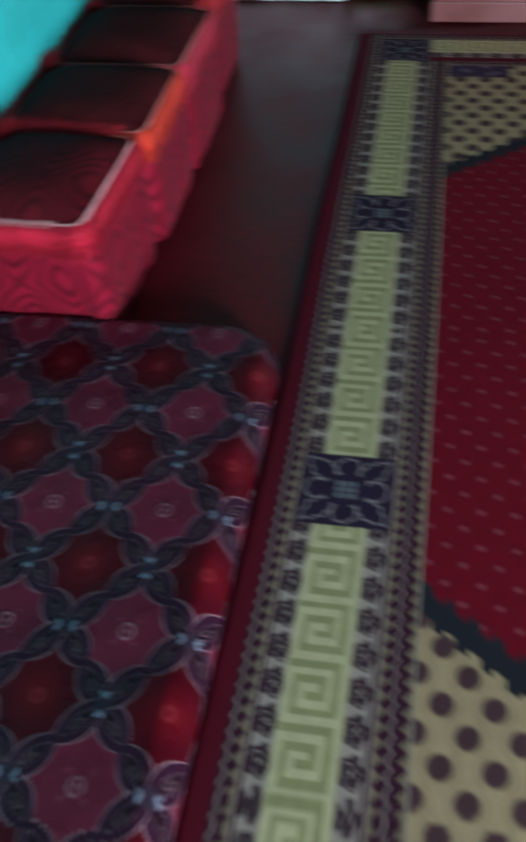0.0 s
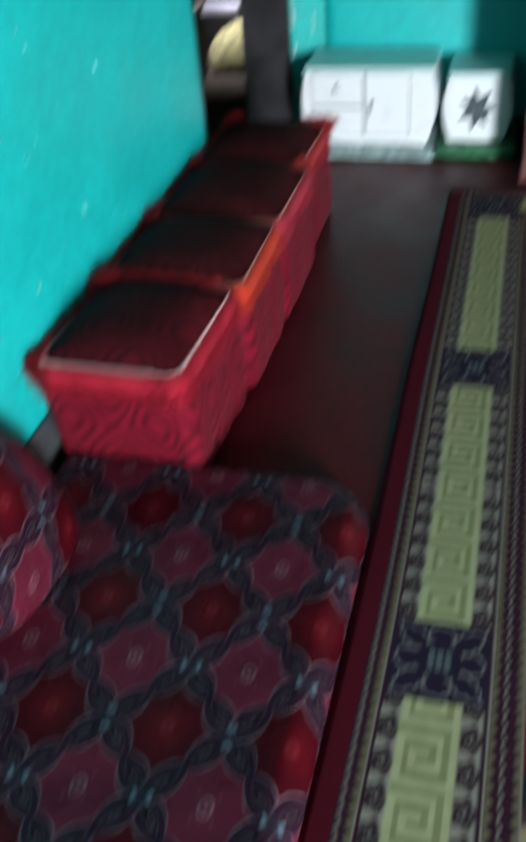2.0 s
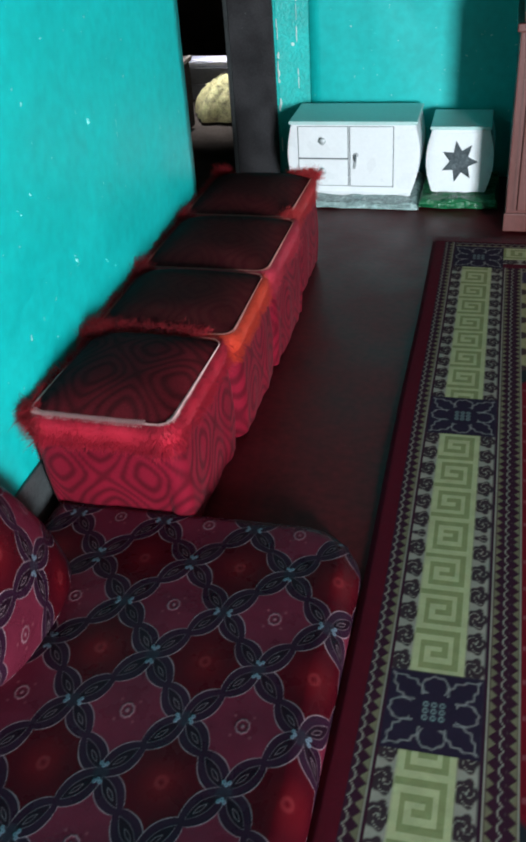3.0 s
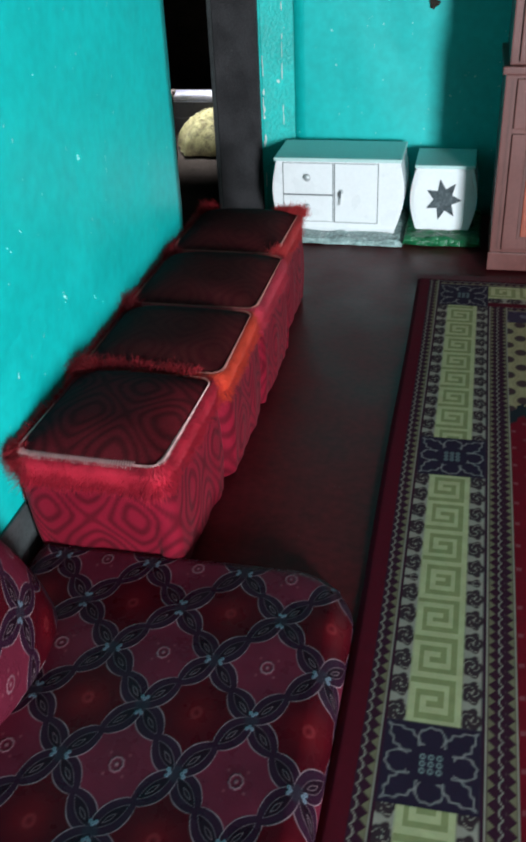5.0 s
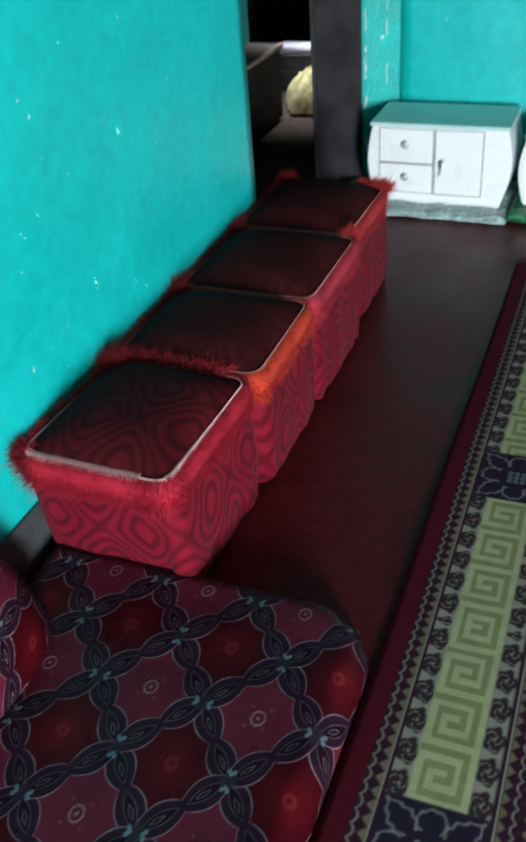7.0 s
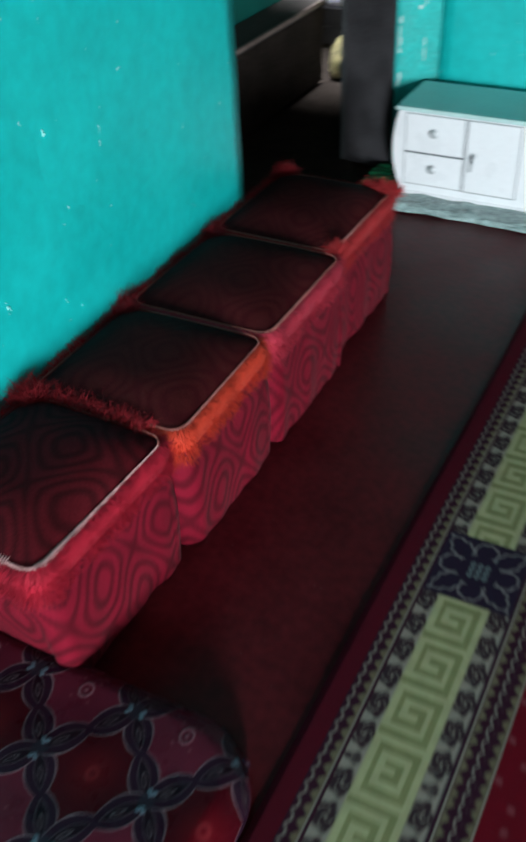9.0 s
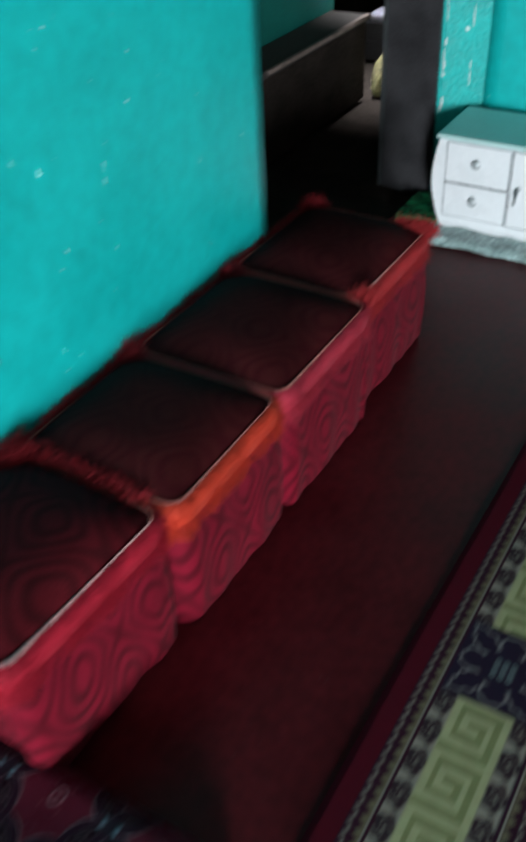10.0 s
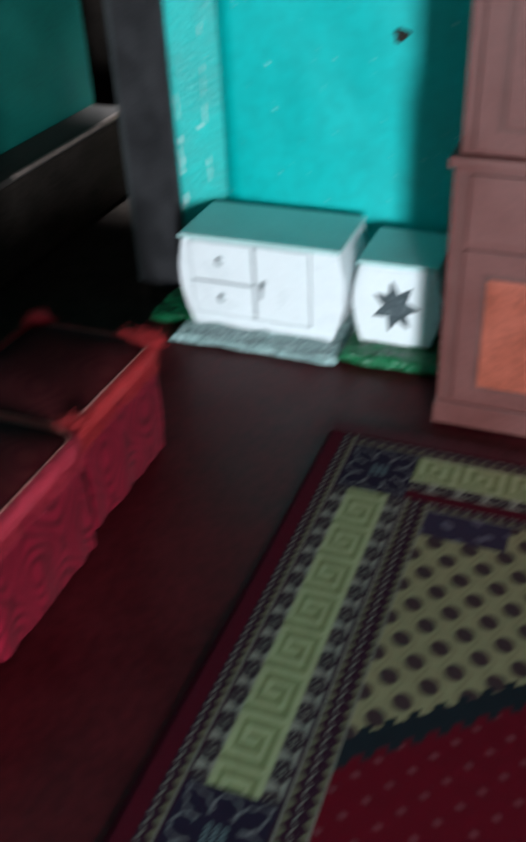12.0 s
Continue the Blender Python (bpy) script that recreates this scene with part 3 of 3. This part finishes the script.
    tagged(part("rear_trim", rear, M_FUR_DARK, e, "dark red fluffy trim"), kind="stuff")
    pad = [[X[i][0] + N[i][0] * r, X[i][1] + N[i][1] * r, h - 0.02 + zz1] for i in range(n) for r, zz1 in ((-0.004, -0.065), (0.009, -0.032), (0.015, -0.004), (0.010, 0.012), (-0.006, 0.019))]
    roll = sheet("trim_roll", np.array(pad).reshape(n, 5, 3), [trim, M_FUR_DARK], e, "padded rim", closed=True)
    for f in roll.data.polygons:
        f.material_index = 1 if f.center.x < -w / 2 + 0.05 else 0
    return e


for k, (y0, y1, xl, xr, turn) in enumerate(((-0.825, -0.345, -1.012, -0.597, -1.5), (-0.335, 0.115, -1.02, -0.574, 0.6),
                                            (0.125, 0.615, -1.026, -0.572, 0), (0.625, 1.12, -1.03, -0.602, -0.6))):
    st = stool((xl + xr) / 2, (y0 + y1) / 2, xr - xl, y1 - y0, 0.375, k + 1,
          ("red velvet stool with dark worn top, fluffy trim and silvery braid", "red velvet stool with dark top pushed against its neighbour",
           "red velvet stool with dark top and orange fluffy rim", "red velvet stool with frayed fluffy trim beside the doorway")[k],
          (M_FUR_RED, M_FUR, M_FUR_PINK, M_FUR_CRIMSON)[k])
    st.rotation_euler.z = radians(turn)

# ---------------- floor mattress and back cushion ----------------
LA, LB = (0.1265, -0.1545), (-0.1265, -0.1545)
DARKC, PALEC, BLUEC = (0.020, 0.006, 0.016), (0.42, 0.29, 0.33), (0.13, 0.17, 0.22)


def satin_print(x, y):
    """A lattice of dark leaf chains with pale outlines round red and wine diamonds: its colour, and how far its threads stand proud."""
    det = LA[0] * LB[1] - LA[1] * LB[0]
    dx, dy = x + 0.402 + 0.004 * wob(x, y, 1.1), y + 1.152 + 0.004 * wob(y, x, 1.3, 2)
    p = (dx * LB[1] - dy * LB[0]) / det
    q = (dy * LA[0] - dx * LA[1]) / det
    L = 0.20
    ip, iq = np.floor(p), np.floor(q)
    wine = (ip + iq) % 2
    fp, fq = p - ip, q - iq
    cx, cy = fp - 0.5, fq - 0.5
    rc, th = np.hypot(cx, cy), np.arctan2(cy, cx)
    thread = 0.72 + 0.28 * wob(x, y, 14.0, 2)
    col = np.where(wine[..., None] > 0, np.array((0.100, 0.012, 0.026)), np.array((0.046, 0.0024, 0.006)))
    red, ringed = wine == 0, wine > 0
    col = lay(col, red * soft_lt(rc, 0.20, 0.22) * 0.75, (0.100, 0.004, 0.008))
    col = lay(col, red * line(rc, 0.055, 0.022, 0.03) * 0.5, (0.20, 0.022, 0.028))
    proud = ringed * line(rc, 0.078 + 0.004 * np.cos(9 * th), 0.010, 0.018) * 0.85
    proud = np.maximum(proud, ringed * soft_lt(rc, 0.022, 0.02) * 0.7)
    for s in (np.hypot(np.abs(cx) - 0.165, cy), np.hypot(cx, np.abs(cy) - 0.165)):
        col = lay(col, ringed * soft_lt(s, 0.016, 0.02) * 0.55, (0.24, 0.07, 0.09))
    col = lay(col, proud * thread, (0.30, 0.16, 0.19))
    for s, d in ((fp, np.minimum(fq, 1 - fq)), (fq, np.minimum(fp, 1 - fp))):
        dd = d * L
        bow = np.abs(np.sin(2 * math.pi * s))
        w = 0.0115 + 0.0205 * bow ** 0.8
        col = lay(col, soft_lt(dd, w, 0.003), DARKC)
        edge = line(dd, w, 0.0007, 0.0020) * (0.55 + 0.45 * bow) * thread
        col = lay(col, line(dd, w - 0.0085, 0.0035, 0.003) * 0.5, (0.026, 0.008, 0.018))
        al = ((s * 2) % 1 - 0.5) * 2
        leaf = dd / 0.0125 + np.abs(al / 0.82) ** 1.9
        col = lay(col, soft_lt(leaf, 1.0, 0.2), (0.012, 0.004, 0.009))
        rim = line(leaf, 1.0, 0.03, 0.13) * thread * 0.5
        core = line(dd / 0.0042 + np.abs((al - 0.12) / 0.32) ** 1.7, 1.0, 0.12, 0.3) * 0.8 * thread
        col = lay(col, np.maximum(edge, np.maximum(rim, core * 0.7)), PALEC)
        proud = np.maximum(proud, np.maximum(edge, np.maximum(rim, core)))
    # three small rings in each corner of the wine diamonds
    ax, ay = 0.5 - np.abs(cx), 0.5 - np.abs(cy)
    rn = np.hypot(ax, ay) * L
    col = lay(col, soft_lt(rn, 0.018, 0.008) * 0.8, (0.022, 0.018, 0.028))
    for ox, oy in ((0.052, 0.052), (0.092, 0.046), (0.046, 0.092)):
        r = np.hypot(ax - ox, ay - oy) * L
        dot = ringed * line(r, 0.0032, 0.0013, 0.0018)
        col = lay(col, ringed * soft_lt(r, 0.0036, 0.002), (0.05, 0.06, 0.08))
        col = lay(col, dot, BLUEC)
        proud = np.maximum(proud, dot)
    return col, proud


def mattress():
    e = base_empty("floor_mattress", "wine satin-covered floor mattress printed with a chain lattice", "mattress", at=(0, 0, 0))
    x0, x1, y0, y1, h = -1.0, -0.118, -2.75, -0.775, 0.075
    s = np.linspace(0, 1, 500)
    t = np.concatenate([np.linspace(0, 0.38, 130, endpoint=False), np.linspace(0.38, 1, 620)])
    S, T = np.meshgrid(s, t, indexing="ij")
    # wrap: the outer ring of the sheet goes down the sides
    mx = h / ((x1 - x0) + 2 * h)
    my = h / ((y1 - y0) + 2 * h)
    gx, gy = x0 - h + S * (x1 - x0 + 2 * h), y0 - h + T * (y1 - y0 + 2 * h)
    ox = np.maximum(gx - x1, 0) + np.maximum(x0 - gx, 0)
    oy = np.maximum(gy - y1, 0) + np.maximum(y0 - gy, 0)
    rr = 0.17                                      # rounded plan corner
    X, Y = np.clip(gx, x0, x1), np.clip(gy, y0, y1)
    kx, ky = np.maximum(X - (x1 - rr), 0), np.maximum(Y - (y1 - rr), 0)
    kk = np.hypot(kx, ky)
    f = np.where(kk > rr, rr / np.maximum(kk, 1e-6), 1)
    X = np.where(kx > 0, X - kx * (1 - f), X)
    Y = np.where(ky > 0, Y - ky * (1 - f), Y)
    edge = np.minimum(np.minimum(x1 - X, X - x0), np.minimum(y1 - Y, Y - y0))
    edge = np.minimum(edge, np.maximum(rr - kk, 0) + 1.0 * (kk == 0))
    roll = np.clip(edge / 0.05, 0, 1)
    Z = h - 0.028 * (1 - roll) ** 2 - np.maximum(ox, oy) * 0.85 + 0.010 * wob(X, Y, 0.7) * roll + 0.0022 * wob(X, Y, 3.2, 1) * roll
    Z = np.maximum(Z, 0.004)
    out = np.sin(np.clip(np.maximum(ox, oy) / h, 0, 1) * math.pi) * 0.014
    X = X + np.where(gx > x1, out, 0)
    Y = Y + np.where(gy > y1, out, 0)
    tint, proud = satin_print(gx, gy)
    Z = Z + 0.0012 * proud * roll
    P = np.stack([X, Y, Z], -1)
    i0, i1 = int(np.searchsorted(gx[:, 0], x0)), int(np.searchsorted(gx[:, 0], x1))
    j1 = int(np.searchsorted(gy[0], y1))
    sheet("top_panel", P[i0:i1 + 1, :j1 + 1], M_SATIN, e, tint=tint[i0:i1 + 1, :j1 + 1])
    for sl in ((slice(0, i0 + 1), slice(0, None)), (slice(i1, None), slice(0, None)), (slice(i0, i1 + 1), slice(j1, None))):
        sheet("side_band", P[sl], M_SATIN, e, tint=tint[sl])
    return e


mattress()


def back_cushion():
    e = base_empty("back_cushion", "plump wine satin cushion leaning against the teal wall", "cushion", at=(-0.852, -1.425, 0.06))
    e.rotation_euler = (radians(-18), radians(-22), radians(4))
    u, v = np.meshgrid(np.linspace(-1, 1, 260), np.linspace(-1, 1, 260), indexing="ij")
    for side, nm in ((1, "front"), (-1, "back")):
        dome = np.maximum((1 - np.abs(u) ** 2.4) * (1 - np.abs(v) ** 2.4), 0) ** 0.5
        X = side * 0.11 * dome
        Y = u * 0.315 * np.sqrt(1 - 0.36 * v ** 2) * (1 - 0.14 * v) - 0.095 * v
        Z = 0.285 + v * 0.30 * np.sqrt(1 - 0.36 * u ** 2)
        Xw = X + 0.007 * wob(Y, Z, 1.2) * dome
        tint, proud = satin_print(Y * 0.78 - Z * 0.62, Z * 0.78 + Y * 0.62)
        sheet("cushion_" + nm, np.stack([Xw + side * 0.0012 * proud * dome, Y, Z], -1), M_SATIN, e, tint=tint)
    return e


back_cushion()

# ---------------- white cabinet ----------------


def barrel(x0, x1, z0, z1, top_in, bot_in, bulge):
    """Outline with bowed sides."""
    left, right = [], []
    for k in range(13):
        t = k / 12
        z = z0 + (z1 - z0) * t
        ins = bot_in * (1 - t) + top_in * t - bulge * math.sin(math.pi * t)
        left.append((x0 + ins, z))
        right.append((x1 - ins, z))
    return right + left[::-1]


def ring(cx, y, cz, r, thick, bm):
    n = 18
    vs = []
    for i in range(n):
        t = 2 * math.pi * i / n
        vs.append([bm.verts.new((cx + (r + dr) * math.cos(t), y + dy, cz + (r + dr) * math.sin(t))) for dr, dy in ((-thick, 0), (0, -thick), (thick, 0))])
    for i in range(n):
        a, b = vs[i], vs[(i + 1) % n]
        for j in range(2):
            bm.faces.new((a[j], a[j + 1], b[j + 1], b[j]))
    return bm


def knob(name, x, y, z, parent, label=""):
    bm = bmesh.new()
    prof = ((0.006, 0.0), (0.007, -0.006), (0.015, -0.010), (0.018, -0.015), (0.014, -0.020), (0.0005, -0.022))
    rows = [[bm.verts.new((x + r * math.cos(2 * math.pi * i / 16), y + dy, z + r * math.sin(2 * math.pi * i / 16))) for i in range(16)] for r, dy in prof]
    for a, b in zip(rows, rows[1:]):
        for i in range(16):
            bm.faces.new((a[i], a[(i + 1) % 16], b[(i + 1) % 16], b[i]))
    return part(name, bm, M_KNOB, parent, label, smooth=True)


def white_cabinet():
    x0, x1, y0, y1, z0, z1 = -0.882, -0.222, 1.86, 2.19, 0.022, 0.38
    e = base_empty("white_cabinet", "low white lacquered cabinet with bowed sides, drawers and a door", "cabinet", at=(0, 0, 0))
    part("body", slab_xz(barrel(x0, x1, z0, z1, 0.022, 0.045, 0.035), y0, y1, 0.004), M_WHITE, e)
    part("top", box(x0 + 0.012, x1 - 0.012, y0 - 0.012, y1, z1, z1 + 0.018, 0.006), M_TOP_REFLECT, e, "top board tinted as if reflecting the teal wall")
    part("plinth", box(x0 + 0.05, x1 - 0.04, y0 - 0.006, y0 + 0.02, z0 - 0.004, z0 + 0.018, 0.004), M_WHITE, e)
    xm = -0.568
    gap = bmesh.new()
    box(-0.828, xm - 0.004, y0 - 0.002, y0 + 0.002, 0.072, 0.372, bm=gap)
    part("drawer_recess", gap, M_GAP, e, "dark gap round the drawers")
    for za, zb in ((0.215, 0.370), (0.075, 0.208)):
        d = part("drawer", box(-0.825, xm - 0.008, y0 - 0.006, y0 + 0.012, za, zb, 0.003), M_WHITE, e)
        knob("knob", (-0.825 + xm - 0.008) / 2, y0 - 0.006, (za + zb) / 2 + 0.01, d, "dull round knob")
    part("door_recess", box(xm, -0.347, y0 - 0.002, y0 + 0.002, 0.070, 0.372), M_GAP, e, "dark gap round the door")
    door = part("door", box(xm + 0.004, -0.351, y0 - 0.006, y0 + 0.012, 0.074, 0.370, 0.003), M_WHITE, e)
    part("lock_plate", ring(xm + 0.035, y0 - 0.006, 0.232, 0.008, 0.004, bmesh.new()), M_KNOB, door)
    part("key", box(xm + 0.029, xm + 0.036, y0 - 0.03, y0 - 0.006, 0.205, 0.235, 0.002), M_GAP, door, "small dark key in the lock")
    part("key_tag", slab_xz([(xm + 0.018, 0.165), (xm + 0.032, 0.165), (xm + 0.038, 0.205), (xm + 0.028, 0.21)], y0 - 0.014, y0 - 0.010), M_KNOB, door)
    return e


white_cabinet()


def star_box():
    x0, x1, y0, y1, z0, z1 = -0.188, 0.132, 1.87, 2.17, 0.045, 0.355
    e = base_empty("star_cabinet", "small white bowed bedside cabinet with a dark star on its door", "cabinet", at=(0, 0, 0))
    part("body", slab_xz(barrel(x0, x1, z0, z1, 0.025, 0.03, 0.03), y0, y1, 0.004), M_WHITE, e)
    part("top", box(x0 + 0.015, x1 - 0.015, y0 - 0.01, y1, z1, z1 + 0.016, 0.005), M_TOP_REFLECT, e, "top board coloured like a teal wall reflection")
    part("door", slab_xz(barrel(x0 + 0.016, x1 - 0.016, z0 + 0.012, z1 - 0.010, 0.022, 0.026, 0.028), y0 - 0.006, y0 + 0.004, 0.002), M_WHITE, e)
    pts = []
    for k in range(14):
        r = 0.104 if k % 2 == 0 else 0.054
        t = radians(90 + 12 + 360 * k / 14)
        pts.append((-0.028 + r * math.cos(t) * 0.86, 0.203 + r * math.sin(t)))
    part("star", slab_xz(pts, y0 - 0.010, y0 - 0.004), M_STAR, e, "dark grey seven-pointed star inlay")
    part("star_disc", ring(-0.028, y0 - 0.010, 0.203, 0.046, 0.0015, bmesh.new()), M_STAR, e)
    return e


star_box()


def wrapped_slab(name, x0, x1, y0, y1, h, mat, label, seed):
    """A low slab wrapped in crumpled plastic."""
    u, v = np.meshgrid(np.linspace(0, 1, 80), np.linspace(0, 1, 40), indexing="ij")
    X = x0 + (x1 - x0) * u
    prof = np.clip(v * 3, 0, 1)
    Y = y0 + (y1 - y0) * np.clip((v - 0.25) / 0.75, 0, 1) - 0.012 * wob(X, v, 3, seed) * (v < 0.5)
    Z = h * np.sin(np.clip(v / 0.33, 0, 1) * math.pi / 2) + 0.007 * wob(X, v, 5, seed) * np.clip(v * 6, 0, 1)
    Z = np.maximum(Z * np.clip(np.minimum(u, 1 - u) / 0.03, 0, 1), 0.0)
    ob = sheet(name, np.stack([X, Y, Z], -1), mat)
    return tagged(ob, label, "plastic sheet")


wrapped_slab("plastic_wrapped_slab", -0.89, -0.21, 1.735, 2.2, 0.03, M_PLASTIC, "low slab wrapped in crumpled pale plastic under a cabinet", 1)
wrapped_slab("green_plastic_sheet", -0.215, 0.17, 1.77, 2.2, 0.045, M_GREEN, "crumpled green plastic sheet under a small cabinet", 4)
wrapped_slab("green_plastic_scrap", -1.03, -0.83, 1.86, 2.1, 0.04, M_GREEN, "crumpled dark green plastic scrap by the door jamb", 7)

# ---------------- wardrobe ----------------


def wardrobe():
    x0, x1, y0, y1 = 0.205, 1.30, 1.50, 2.05
    e = base_empty("wardrobe", "pinkish brown wooden wardrobe with framed panels and scuffed paint", "wardrobe", at=(0, 0, 0))
    part("lower_carcass", box(x0, x1, y0, y1, 0.0, 0.86, 0.006), M_WOOD, e)
    part("moulding", box(x0 - 0.014, x1 + 0.014, y0 - 0.016, y1, 0.86, 0.895, 0.008, 3), M_WOOD, e)
    part("upper_carcass", box(x0 + 0.012, x1 - 0.012, y0 + 0.012, y1, 0.895, 1.85, 0.006), M_WOOD, e)
    part("cornice", box(x0 - 0.02, x1 + 0.02, y0 - 0.02, y1, 1.85, 1.92, 0.012, 3), M_WOOD, e)
    part("plinth", box(x0 - 0.006, x1 + 0.006, y0 - 0.010, y0 + 0.02, 0.0, 0.085, 0.004), M_WOOD, e)
    part("corner_groove", box(x0 + 0.028, x0 + 0.036, y0 - 0.0025, y0 + 0.01, 0.10, 0.84), M_GROOVE, e)
    mid = (x0 + x1) / 2
    for xa, xb in ((x0 + 0.05, mid - 0.003), (mid + 0.003, x1 - 0.05)):
        d = part("door", box(xa, xb, y0 - 0.012, y0 + 0.002, 0.10, 0.62, 0.004), M_WOOD, e)
        part("panel_groove", box(xa + 0.062, xb - 0.062, y0 - 0.0145, y0 - 0.011, 0.152, 0.552, 0.001), M_GROOVE, d)
        part("panel", box(xa + 0.076, xb - 0.076, y0 - 0.020, y0 - 0.010, 0.166, 0.538, 0.005), M_PANEL, d, "orange-red grained panel")
        w = part("drawer", box(xa, xb, y0 - 0.012, y0 + 0.002, 0.64, 0.845, 0.005), M_WOOD, e)
        knob("knob", (xa + xb) / 2, y0 - 0.012, 0.74, w)
        up = part("upper_door", box(xa, xb, y0 - 0.002, y0 + 0.014, 0.91, 1.83, 0.004), M_WOOD, e)
        part("panel_groove", box(xa + 0.062, xb - 0.062, y0 - 0.0045, y0 - 0.001, 0.965, 1.775, 0.001), M_GROOVE, up)
        part("panel", box(xa + 0.074, xb - 0.074, y0 - 0.009, y0, 0.977, 1.763, 0.004), M_WOOD, up)
    return e


wardrobe()

# ---------------- small marks ----------------
hole = bmesh.new()
outline = []
for k in range(16):
    t = 2 * math.pi * k / 16
    r = 0.024 * (1 + 0.25 * math.sin(3 * t + 1) + 0.12 * math.sin(7 * t))
    outline.append((-0.139 + r * math.cos(t), 1.04 + r * math.sin(t) * 0.9))
tagged(part("wall_hole", slab_xz(outline, FARY - 0.012, FARY + 0.01), M_EARTH), "small dark chipped hole in the teal wall", "wall hole", kind="structure")

# pale plaster showing along the flaked corner by the jamb
rng = random.Random(11)
M_CHIP = material("chipped_paint", (0.22, 0.62, 0.58), 0.8, 30, 0.2, 200, 0.5, 0.003)
M_FLAKE = material("bare_pale_plaster", (0.55, 0.70, 0.67), 0.8, 30, 0.2, 200, 0.5, 0.003)


def flaked_edge(name, u0, z0, z1, width, label):
    d, n = Vector((0.155, 0.1, 0)).normalized(), Vector((0.54, -0.84, 0))
    bm = bmesh.new()
    z = z0
    while z < z1:
        ln = rng.uniform(0.02, 0.09)
        if rng.random() < 0.5:
            w = width * rng.uniform(0.3, 1.0)
            c = Vector((-0.985, 2.15, z)) + d * (u0 + rng.uniform(-0.003, 0.003)) + n * 0.004
            ring_pts = []
            for k in range(10):
                t = 2 * math.pi * k / 10
                ring_pts.append(bm.verts.new(c + d * (w * math.cos(t) * rng.uniform(0.6, 1.1)) + Vector((0, 0, ln * 0.5 * math.sin(t)))))
            bm.faces.new(ring_pts)
        z += ln * 0.8
    r0 = bmesh.ops.extrude_face_region(bm, geom=bm.faces[:])
    bmesh.ops.translate(bm, vec=-n * 0.006, verts=[v for v in r0["geom"] if isinstance(v, bmesh.types.BMVert)])
    bmesh.ops.recalc_face_normals(bm, faces=bm.faces)
    return tagged(part(name, bm, M_FLAKE), label, "trim", kind="structure")


flaked_edge("trim_flaked_edge", 0.008, 0.15, 1.7, 0.0065, "bare pale plaster along the flaked wall corner")
flaked_edge("trim_flaked_line", 0.115, 0.5, 1.5, 0.004, "thin line of chipped pale plaster")


# small pale chips knocked out of the paint
def paint_chips(name, spots, wall, label):
    bm = bmesh.new()
    for u, z in spots:
        for k in range(rng.randint(1, 3)):
            uu, zz, r = u + rng.uniform(-0.02, 0.02) * (k > 0), z + rng.uniform(-0.03, 0.03) * (k > 0), rng.uniform(0.003, 0.0055) / (1 + k)
            tall = rng.uniform(1.0, 2.6)
            rim = []
            for j in range(9):
                t, q = 2 * math.pi * j / 9, r * rng.uniform(0.6, 1.1)
                rim.append((uu + q * math.cos(t), zz + q * tall * math.sin(t)))
            mid = bm.verts.new(wall(uu, zz, 0.0065))
            vs = [bm.verts.new(wall(a, b, -0.004)) for a, b in rim]
            for j in range(9):
                bm.faces.new((mid, vs[j], vs[(j + 1) % 9]))
    bmesh.ops.recalc_face_normals(bm, faces=bm.faces)
    return tagged(part(name, bm, M_CHIP), label, "wall", kind="structure")


paint_chips("trim_chips_west", [(-0.497, 0.858), (-0.305, 0.59), (-0.098, 0.495), (-0.065, 0.93), (-0.567, 0.83), (0.154, 0.29), (-0.28, 1.208), (-0.502, 0.863), (-0.302, 0.588), (0.571, 0.366), (-0.047, 0.458)],
            lambda u, z, o: (WX + 0.002 + o, u, z), "pale chips in the teal paint of the wall")
paint_chips("trim_chips_north", [(-0.495, 0.725), (-0.293, 0.417), (-0.511, 0.431), (-0.811, 0.424)],
            lambda u, z, o: (u, FARY - o, z), "pale chips in the teal paint of the end wall")

# thin pale straw on the floor
bm = bmesh.new()
prev = None
for k in range(9):
    t = k / 8
    c = Vector((-0.845 + 0.012 * math.sin(2.4 * t), 1.735 + 0.01 * t, 0.003 + 0.05 * t))
    cur = [bm.verts.new(c + Vector((0.0016 * math.cos(a), 0.0016 * math.sin(a), 0))) for a in (0, 2.1, 4.2)]
    if prev:
        for i in range(3):
            bm.faces.new((prev[i], prev[(i + 1) % 3], cur[(i + 1) % 3], cur[i]))
    prev = cur
tagged(part("pale_straw", bm, M_FLAKE), "thin pale straw standing against crumpled plastic", "straw")
